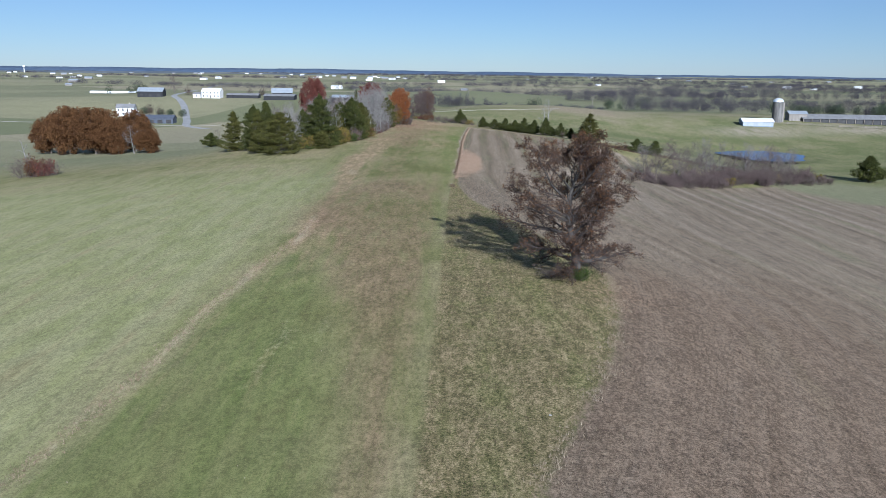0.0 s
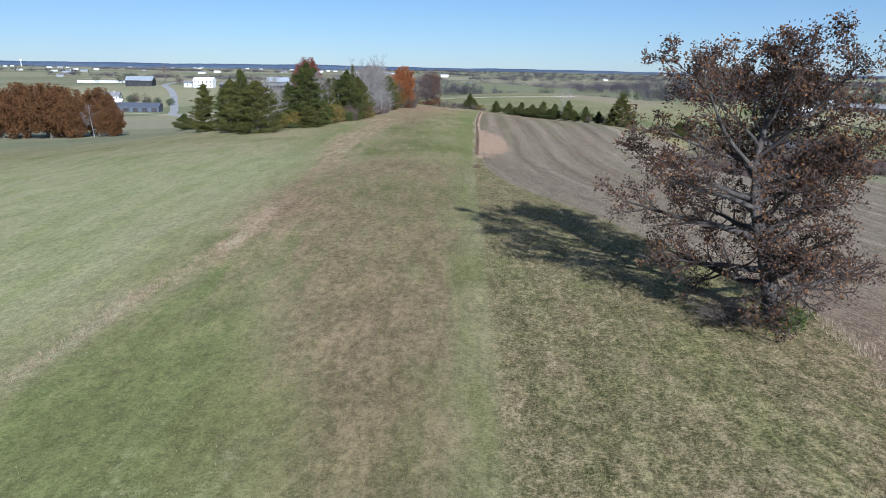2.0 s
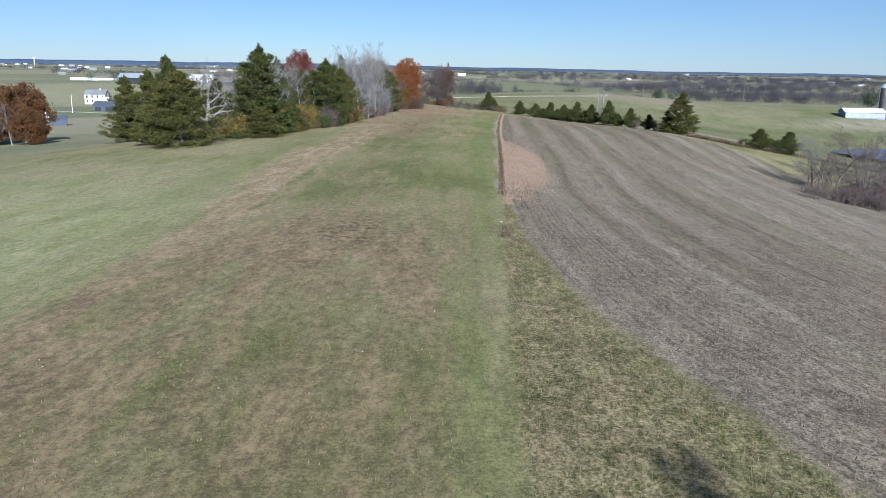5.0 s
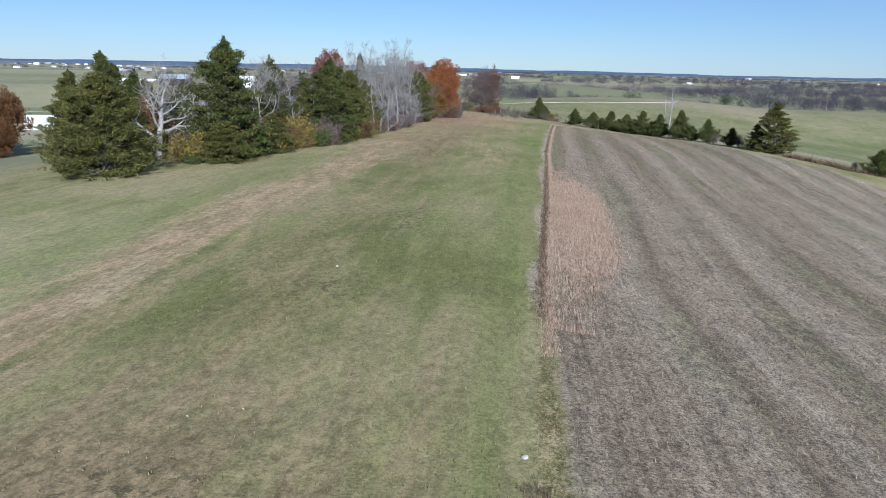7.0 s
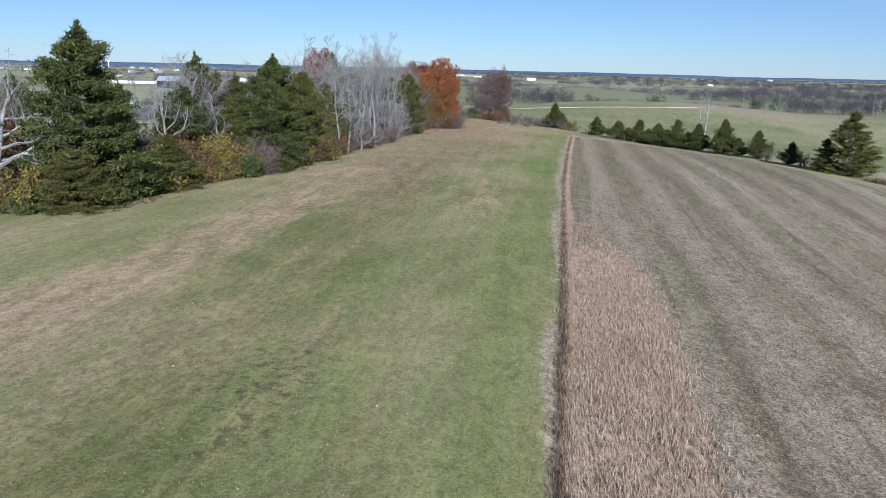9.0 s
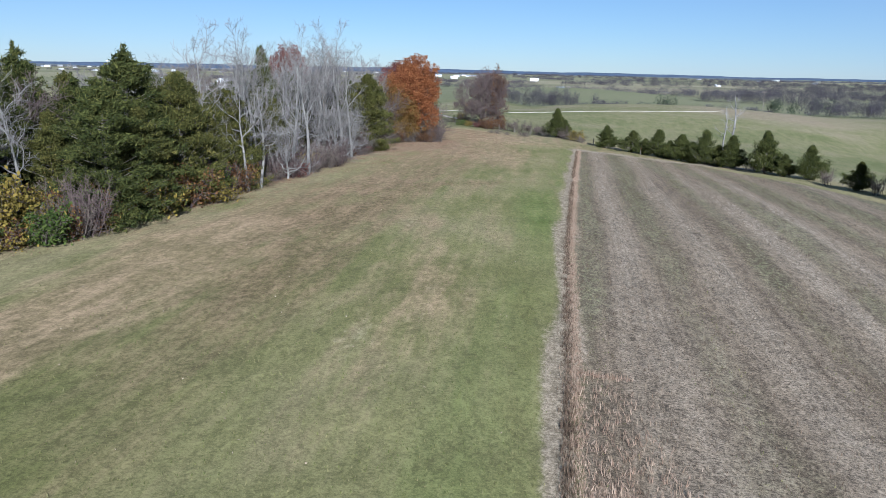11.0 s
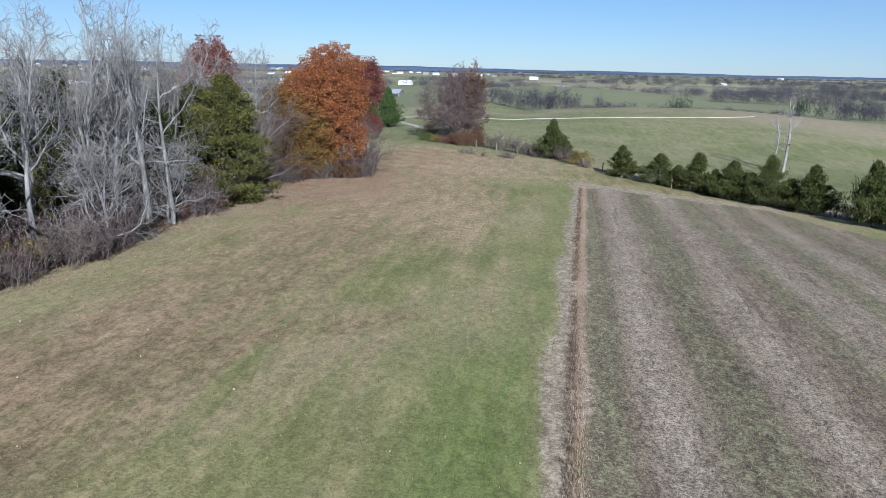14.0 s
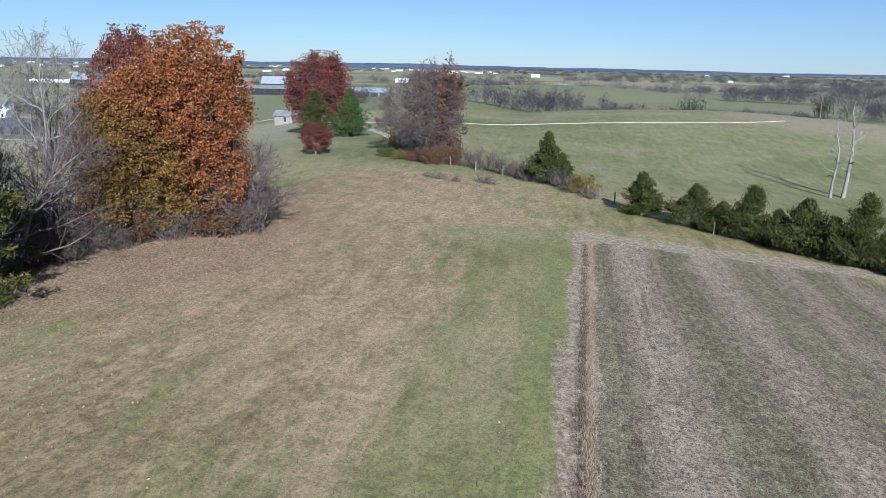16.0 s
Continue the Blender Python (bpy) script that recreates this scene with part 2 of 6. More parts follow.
    n.link(vor.outputs["Color"], vs.inputs[0])
    pasture = n.ramp(total((vs.outputs[0], 0.75), (patch, 0.35)),
                     [(0.15, (0.142, 0.150, 0.078)), (0.52, (0.178, 0.172, 0.100)), (0.72, (0.222, 0.208, 0.122)), (0.95, (0.256, 0.222, 0.146))])
    hill = n.ramp(total((patch, 0.5), (clump, 0.2), (mottle, 0.2), (n.attr("hill_brown"), 0.22)),
                  [(0.32, (0.116, 0.126, 0.050)), (0.43, (0.162, 0.156, 0.074)), (0.54, (0.208, 0.182, 0.108)), (0.70, (0.236, 0.190, 0.126))])
    pasture = n.mix(n.attr("hill"), pasture, hill)
    c = n.mix(n.attr("far"), c, pasture)
    worn = n.math("MULTIPLY", n.attr("worn"), n.step(n.math("ADD", clump, tuft), 0.7, 1.1))
    c = n.mix(worn, c, (0.272, 0.232, 0.172))
    # grain
    coarse = n.math("MAXIMUM", n.attr("stubble"), n.attr("weed"))
    grain = n.step(total((mottle, 0.14), (tuft, 0.28), (speck, 0.34), (blade, 0.24)), 0.41, 0.59)
    depth = n.math("ADD", 0.72, n.math("MULTIPLY", coarse, 0.40))
    c = n.mix(1.0, c, n.math("ADD", 1.0, n.math("MULTIPLY", n.math("SUBTRACT", grain, 0.5), depth)), "MULTIPLY")
    # single dark tufts and straws in the grass
    dot = n.noise(pos, 5.2, 3, 0.8)
    c = n.mix(n.math("MULTIPLY", n.step(dot, 0.36, 0.29), n.math("MULTIPLY", n.step(clump, 0.42, 0.58), 0.55)), c, (0.060, 0.058, 0.024))
    n.colour(c)
    n.bump(total((tuft, 1.0), (clump, 0.5), (speck, 0.45), (blade, 0.2)), 0.5, 0.10)
    return n.m


M = {
    "ground": ground_material(),
    "bark": surface("grey_brown_bark", (0.068, 0.058, 0.048), (0.140, 0.124, 0.106), 1.5, 0.95, stretch=(2, 2, 0.4)),
    "oak_bark": surface("dark_oak_bark", (0.026, 0.023, 0.021), (0.074, 0.066, 0.060), 1.5, 0.95, stretch=(2, 2, 0.4)),
    "oak_twig": surface("dark_reddish_twigs", (0.026, 0.020, 0.018), (0.058, 0.043, 0.038), 0.6, 0.95),
    "white_bark": surface("bleached_bark", (0.086, 0.081, 0.075), (0.212, 0.202, 0.188), 1.2, 0.9, stretch=(2, 2, 0.4)),
    "pale_twig": surface("pale_grey_twigs", (0.092, 0.085, 0.080), (0.184, 0.172, 0.163), 0.6, 0.95),
    "twig": surface("brown_twigs", (0.064, 0.051, 0.043), (0.120, 0.098, 0.082), 0.6, 0.95),
    "grey_twig": surface("grey_twigs", (0.076, 0.069, 0.066), (0.160, 0.147, 0.140), 0.6, 0.95),
    "plum_twig": surface("reddish_twigs", (0.052, 0.037, 0.035), (0.104, 0.076, 0.070), 0.6, 0.95),
    "oak_leaf": foliage("dry_oak_leaves", [(0.15, (0.024, 0.016, 0.012)), (0.5, (0.060, 0.034, 0.021)), (0.9, (0.170, 0.084, 0.036))], 0.2),
    "maple_leaf": foliage("orange_red_leaves", [(0.12, (0.080, 0.027, 0.014)), (0.48, (0.196, 0.072, 0.029)), (0.72, (0.276, 0.114, 0.044)), (0.95, (0.330, 0.168, 0.070))], 0.3),
    "amber_leaf": foliage("amber_leaves", [(0.15, (0.070, 0.046, 0.015)), (0.55, (0.158, 0.094, 0.028)), (0.9, (0.226, 0.150, 0.050))], 0.3),
    "russet_leaf": foliage("russet_leaves", [(0.15, (0.034, 0.017, 0.010)), (0.5, (0.094, 0.046, 0.020)), (0.9, (0.178, 0.096, 0.038))], 0.25),
    "crimson_leaf": foliage("dark_red_leaves", [(0.15, (0.056, 0.021, 0.019)), (0.5, (0.120, 0.042, 0.034)), (0.9, (0.200, 0.080, 0.056))], 0.3),
    "cedar": foliage("cedar_sprays", [(0.12, (0.011, 0.015, 0.005)), (0.5, (0.034, 0.042, 0.012)), (0.78, (0.070, 0.074, 0.020)), (0.96, (0.128, 0.116, 0.036))], 0.05),
    "olive_cedar": foliage("olive_cedar_sprays", [(0.12, (0.014, 0.017, 0.005)), (0.5, (0.048, 0.051, 0.014)), (0.8, (0.100, 0.092, 0.025)), (0.96, (0.168, 0.134, 0.042))], 0.05),
    "green_cedar": foliage("green_evergreen_sprays", [(0.12, (0.016, 0.030, 0.010)), (0.5, (0.038, 0.062, 0.018)), (0.9, (0.072, 0.098, 0.030))], 0.1),
    "green_leaf": foliage("green_shrub_leaves", [(0.12, (0.018, 0.032, 0.008)), (0.5, (0.046, 0.070, 0.016)), (0.9, (0.094, 0.116, 0.030))], 0.2),
    "yellow_leaf": foliage("yellow_green_leaves", [(0.12, (0.064, 0.056, 0.014)), (0.5, (0.150, 0.118, 0.026)), (0.9, (0.270, 0.196, 0.048))], 0.35),
    "brush_leaf": foliage("brown_brush", [(0.12, (0.034, 0.026, 0.022)), (0.5, (0.064, 0.047, 0.041)), (0.9, (0.112, 0.084, 0.070))], 0.15),
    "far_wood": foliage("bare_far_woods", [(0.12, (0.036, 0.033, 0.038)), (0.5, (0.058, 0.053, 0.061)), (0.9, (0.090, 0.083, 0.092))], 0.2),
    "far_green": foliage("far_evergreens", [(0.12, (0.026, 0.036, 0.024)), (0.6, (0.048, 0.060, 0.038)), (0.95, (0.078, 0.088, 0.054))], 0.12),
    "foxtail": foliage("foxtail_blades", [(0.1, (0.176, 0.112, 0.078)), (0.45, (0.290, 0.204, 0.146)), (0.9, (0.410, 0.322, 0.240))], 0.3, 0.8),
    "dry_grass": foliage("dry_grass_blades", [(0.1, (0.160, 0.120, 0.080)), (0.45, (0.288, 0.228, 0.156)), (0.9, (0.416, 0.352, 0.264))], 0.3, 0.8),
    "dark_weed": foliage("dark_weed_stalks", [(0.1, (0.044, 0.030, 0.021)), (0.5, (0.092, 0.064, 0.044)), (0.95, (0.176, 0.128, 0.088))], 0.15, 0.85),
    "apron": foliage("mixed_weeds", [(0.1, (0.066, 0.056, 0.028)), (0.45, (0.126, 0.098, 0.056)), (0.9, (0.206, 0.156, 0.100))], 0.25, 0.85),
    "straw": foliage("pale_straw", [(0.1, (0.090, 0.066, 0.043)), (0.5, (0.178, 0.138, 0.095)), (0.9, (0.268, 0.216, 0.156))], 0.2, 0.85, "tone"),
    "lawn": foliage("grass_blades", [(0.1, (0.068, 0.088, 0.024)), (0.5, (0.132, 0.136, 0.048)), (0.9, (0.240, 0.208, 0.104))], 0.3, 0.8),
    "fallen": foliage("fallen_leaves", [(0.1, (0.100, 0.060, 0.038)), (0.5, (0.176, 0.114, 0.074)), (0.9, (0.260, 0.186, 0.128))], 0.15, 0.8),
    "white_wall": surface("white_siding", (0.48, 0.48, 0.47), (0.58, 0.58, 0.57), 0.5, 0.6, stretch=(1, 1, 6)),
    "grey_roof": surface("grey_shingle_roof", (0.128, 0.128, 0.132), (0.192, 0.192, 0.196), 0.4, 0.8),
    "metal_roof": surface("galvanised_roof", (0.20, 0.225, 0.255), (0.28, 0.305, 0.335), 0.25, 0.55, 0.1, stretch=(6, 1, 1)),
    "white_roof": surface("white_metal_roof", (0.54, 0.56, 0.58), (0.64, 0.65, 0.66), 0.25, 0.45, stretch=(6, 1, 1)),
    "dark_wall": surface("black_barn_boards", (0.010, 0.011, 0.014), (0.026, 0.027, 0.031), 0.4, 0.8, stretch=(4, 4, 0.3)),
    "grey_wall": surface("weathered_boards", (0.136, 0.124, 0.112), (0.216, 0.200, 0.184), 0.4, 0.85, stretch=(4, 4, 0.3)),
    "blue_wall": surface("blue_grey_siding", (0.130, 0.166, 0.216), (0.176, 0.212, 0.262), 0.4, 0.6),
    "slate_wall": surface("slate_blue_boards", (0.044, 0.052, 0.072), (0.074, 0.084, 0.108), 0.4, 0.8, stretch=(4, 4, 0.3)),
    # the far air's haze is painted into both hill colours
    "haze_blue_hills": surface("haze_blue_wooded_hills", (0.042, 0.066, 0.112), (0.064, 0.088, 0.134), 0.004, 0.95, grain=9.0, bump=0.0),
    "haze_grey_hills": surface("haze_grey_wooded_hills", (0.056, 0.068, 0.086), (0.112, 0.122, 0.128), 0.004, 0.95, grain=9.0, bump=0.0),
    # near-black that stands for the shade inside open bays; also the house doors
    "opening": surface("shaded_bays_and_doors", (0.012, 0.012, 0.014), (0.030, 0.030, 0.032), 0.6, 0.5),
    "concrete": surface("silo_staves", (0.052, 0.052, 0.052), (0.150, 0.144, 0.138), 0.4, 0.85, stretch=(3, 3, 0.35)),
    "dome": surface("silo_dome_metal", (0.60, 0.62, 0.64), (0.74, 0.75, 0.76), 0.5, 0.35, 0.5),
    "asphalt": surface("worn_road", (0.220, 0.218, 0.214), (0.290, 0.286, 0.280), 0.12, 0.9),
    "gravel": surface("gravel_lane", (0.250, 0.226, 0.190), (0.340, 0.312, 0.268), 0.2, 0.95),
    "pole": surface("weathered_pole", (0.120, 0.104, 0.088), (0.196, 0.172, 0.148), 0.8, 0.9, stretch=(3, 3, 0.3)),
    "wire": surface("dull_cable", (0.080, 0.080, 0.080), (0.128, 0.128, 0.128), 1.0, 0.6),
    "rock": surface("pale_field_stone", (0.240, 0.226, 0.200), (0.360, 0.340, 0.306), 2.0, 0.9),
    "red_paint": surface("red_painted_steel", (0.176, 0.024, 0.016), (0.256, 0.048, 0.032), 0.6, 0.6),
}
# the sky's reflection is put into the water's blue base colour
water = Nodes("sky_blue_pond_water", 0.12, 0.25)
water.colour((0.045, 0.110, 0.260))
water.bump(water.noise(water.position(), 1.6, 3), 1.0, 0.30)
M["water"] = water.m
glass = Nodes("window_glass", 0.1, 0.5)
glass.colour((0.03, 0.035, 0.04))
M["glass"] = glass.m


# ---- making things ----
def mesh_object(name, verts, faces, material, parent=None, label="", smooth=False):
    me = bpy.data.meshes.new(name)
    me.from_pydata(verts if isinstance(verts, list) else verts.tolist(), [], faces if isinstance(faces, list) else faces.tolist())
    if smooth:
        me.polygons.foreach_set("use_smooth", np.ones(len(me.polygons), bool))
    me.materials.append(M[material])
    me.update()
    ob = new(name, me)
    if parent is not None:
        ob.parent = parent
    if label:
        ob["label"] = label
    return ob


def part(name, bm, material, parent, label=""):
    """Link a bmesh as one mesh object under a thing or a part."""
    me = bpy.data.meshes.new(name)
    bmesh.ops.recalc_face_normals(bm, faces=bm.faces)
    bm.to_mesh(me)
    bm.free()
    me.materials.append(M[material])
    ob = new(name, me)
    if parent is not None:
        ob.parent = parent
    if label:
        ob["label"] = label
    return ob


def box(bm, x0, x1, y0, y1, z0, z1, bevel=0.0):
    made = bmesh.ops.create_cube(bm, size=1.0, matrix=Matrix.Translation(((x0 + x1) / 2, (y0 + y1) / 2, (z0 + z1) / 2)) @ Matrix.Diagonal((x1 - x0, y1 - y0, z1 - z0, 1)))
    if bevel:
        edges = {e for v in made["verts"] for e in v.link_edges}
        bmesh.ops.bevel(bm, geom=list(edges), offset=bevel, segments=1, affect="EDGES")
    return bm


def boxed(*dims, bevel=0.0):
    return box(bmesh.new(), *dims, bevel=bevel)


def prism(points, y0, y1):
    """A bmesh: the outline (x, z) carried from y0 to y1."""
    bm = bmesh.new()
    a = [bm.verts.new((x, y0, z)) for x, z in points]
    b = [bm.verts.new((x, y1, z)) for x, z in points]
    bm.faces.new(a)
    bm.faces.new(b[::-1])
    for i in range(len(a)):
        j = (i + 1) % len(a)
        bm.faces.new((a[i], b[i], b[j], a[j]))
    return bm


# ---- the land ----
STATIONS_Y = (-60, 40, 90, 150, 195, 250, 310, 370, 430, 480, 560, 660, 860, 1100)
# Heights of the land along lines that run ahead, one line for each distance to the side.
PROFILES = {
    -420: (-17, -17, -17, -17, -17, -17, -17, -17.5, -18, -18, -17, -12, -7, -8),
    -215: (-14, -14, -14, -14, -14.5, -15.5, -16.5, -17, -17.5, -17.5, -17, -8.5, -6, -7),
    -110: (-9.5, -9, -9, -9.4, -10, -10.8, -13, -15, -16.5, -17, -13, -8, -6, -7),
    -75: (-6, -6, -6, -6.4, -7, -8.4, -10.5, -12, -12, -11, -9, -7, -5, -7),
    -35: (-3.2, -3, -2.6, -2.8, -2.8, -3.8, -4.8, -5.2, -5.4, -5, -4.5, -5, -5, -7),
    -15: (-1.7, -1.5, -1.1, -1.9, -2.1, -2.7, -3.5, -4.4, -4.6, -4.5, -4.5, -5.5, -4, -7),
    0: (-1.5, -1.1, -1.0, -2.0, -2.5, -3.0, -4.4, -5.7, -4.8, -5.5, -7.5, -7, -3, -7),
    11: (-1.2, -0.7, -0.9, -3.2, -3.4, -3.6, -5.0, -6.0, -4.4, -4.5, -8.5, -7, -3, -7),
    30: (-3.5, -3.2, -3.6, -4.8, -5.2, -4.4, -6.8, -7.6, -4.0, -3.5, -9, -7.5, -3, -8),
    60: (-8, -7.5, -8, -9, -10.5, -7.6, -8.2, -8.4, -4.4, -3.3, -9.5, -9, -4, -9),
    110: (-13, -13, -13, -13.5, -14.2, -14.8, -15.6, -13.0, -6.9, -6.4, -10, -10, -8, -10),
    160: (-14, -14, -14, -14.5, -15, -15.3, -15.9, -13.5, -7.2, -7, -10, -11, -9, -10),
    250: (-13, -13, -13, -13, -13, -13, -13, -12, -9.5, -9, -11, -12, -10, -11),
    450: (-12, -12, -12, -12, -12, -12, -12, -12, -12, -12, -12, -12, -11, -11),
}


def hermite(knots, values, q):
    """Smooth curve through values (along axis 0) at the knots."""
    k, v = np.asarray(knots, float), np.asarray(values, float)
    gap = np.diff(k)
    slope = np.diff(v, axis=0) / gap.reshape(-1, *[1] * (v.ndim - 1))
    tangent = np.concatenate([slope[:1] * 0, (slope[1:] + slope[:-1]) / 2, slope[-1:] * 0])
    q = np.clip(q, k[0], k[-1])
    i = np.clip(np.searchsorted(k, q, side="right") - 1, 0, len(k) - 2)
    s = ((q - k[i]) / gap[i]).reshape(-1, *[1] * (v.ndim - 1))
    g = gap[i].reshape(s.shape)
    return ((1 + 2 * s) * (1 - s) ** 2 * v[i] + s * (1 - s) ** 2 * g * tangent[i]
            + s * s * (3 - 2 * s) * v[i + 1] + s * s * (s - 1) * g * tangent[i + 1])


def land(xs, ys):
    """Heights on the grid of xs and ys, as an array [y, x]."""
    sides = sorted(PROFILES)
    lines = np.array([hermite(STATIONS_Y, PROFILES[k], ys) for k in sides])      # side, y
    near = hermite(sides, lines, xs).T                                            # y, x
    X, Y = np.meshgrid(xs, ys)
    far = (-9 + 2.6 * np.sin(X / 310 + 1.3) * np.cos(Y / 270) + 2.2 * np.sin(X / 740 - Y / 560 + 0.6)
           + 1.2 * np.sin(X / 130 + Y / 210))
    out = np.maximum(np.maximum(np.abs(X) - 260, 0) / 160, np.maximum(np.maximum(Y - 780, -Y - 40), 0) / 260)
    w = np.clip(out, 0, 1)
    w = w * w * (3 - 2 * w)
    return near * (1 - w) + far * w


def graded(lo, hi, fine, step, grow):
    """Coordinates that are evenly fine within fine[0] to fine[1] and grow coarser outward."""
    mid = list(np.arange(fine[0], fine[1] + 1e-6, step))
    up, s = [mid[-1]], step
    while up[-1] < hi:
        s *= grow
        up.append(up[-1] + s)
    down, s = [mid[0]], step
    while down[-1] > lo:
        s *= grow
        down.append(down[-1] - s)
    return np.array(down[:0:-1] + mid + up[1:])


GX = graded(-4600, 4600, (-42, 46), 0.9, 1.055)
GY = graded(-700, 4750, (20, 332), 1.0, 1.045)
GZ = land(GX, GY)
# small unevenness of the near ground
XX, YY = np.meshgrid(GX, GY)
GZ += 0.05 * np.sin(XX * 0.9 + 1.7 * np.sin(YY * 0.31)) * np.sin(YY * 0.7 + np.sin(XX * 0.43)) * (np.hypot(XX, YY - 170) < 300)
# the pond's bowl
BOWL = np.clip(1.25 - np.hypot((XX - 128) / 18, (YY - 322) / 26), 0, 1)
GZ = np.where(BOWL > 0, GZ * (1 - np.minimum(BOWL * 4, 1)) + (-15.2 - 3.0 * BOWL) * np.minimum(BOWL * 4, 1), GZ)


def ground_z(x, y):
    """Height of the ground sheet, by its grid."""
    x, y = np.asarray(x, float), np.asarray(y, float)
    i = np.clip(np.searchsorted(GX, x) - 1, 0, len(GX) - 2)
    j = np.clip(np.searchsorted(GY, y) - 1, 0, len(GY) - 2)
    a, b = (x - GX[i]) / (GX[i + 1] - GX[i]), (y - GY[j]) / (GY[j + 1] - GY[j])
    return (GZ[j, i] * (1 - a) + GZ[j, i + 1] * a) * (1 - b) + (GZ[j + 1, i] * (1 - a) + GZ[j + 1, i + 1] * a) * b


def margin(y):
    """Side position of the line of weeds between the mown grass and the stubble."""
    return np.interp(y, (-50, 20, 31, 42, 62, 84, 105, 120, 131, 138, 154, 182, 215, 223, 246, 269, 300, 330), (-1.0, -0.6, -0.4, -0.1, 0.4, 1.1, 1.4, 1.9, 2.5, 2.9, 3.45, 4.62, 5.80, 6.08, 7.25, 8.52, 10.35, 12.0))


def stubble_left(y):
    """Where the stubble begins: it swings wide round the lone tree."""
    return np.where(np.asarray(y) > 146, margin(y) + 0.42, np.interp(y, (-50, 10, 20, 31, 34, 40, 46, 56, 68, 76, 82, 87, 95, 104, 110, 118, 131, 138, 146),
                    (-6, -1.5, 1.8, 4.9, 6.0, 8.4, 10.7, 13.3, 15.0, 13.6, 11.7, 10.4, 8.7, 6.5, 5.2, 4.1, 3.3, 3.5, 3.6)))


def drilled(x, y):
    """Distance across the rows: they run beside the margin and bend round the lone tree."""
    line = np.where(np.asarray(y) > 150, margin(y), 3.3 + 0.0437 * (np.asarray(y) - 150))
    bend = np.exp(-(np.maximum(x - stubble_left(y), 0) / 30.0) ** 2)
    return x - line - bend * (stubble_left(y) - line - 0.42) + 0.35 * np.sin(0.045 * y + 1.0) + 0.18 * np.sin(0.13 * y)


def swath(x, y):
    """1 where the combine left most straw, 0 between its passes."""
    return 0.5 + 0.19 * np.cos((drilled(x, y) - LIGHT) * 2 * math.pi / PASS) * np.interp(y, (100, 150), (0, 1))


def stubble_right(y):
    return np.interp(y, (-60, 176, 190, 200, 225, 240, 262, 285, 306), (400, 400, 70, 57, 54, 52, 42, 38, 31))


def soft(v, w):
    v = np.clip(v / w + 0.5, 0, 1)
    return v * v * (3 - 2 * v)


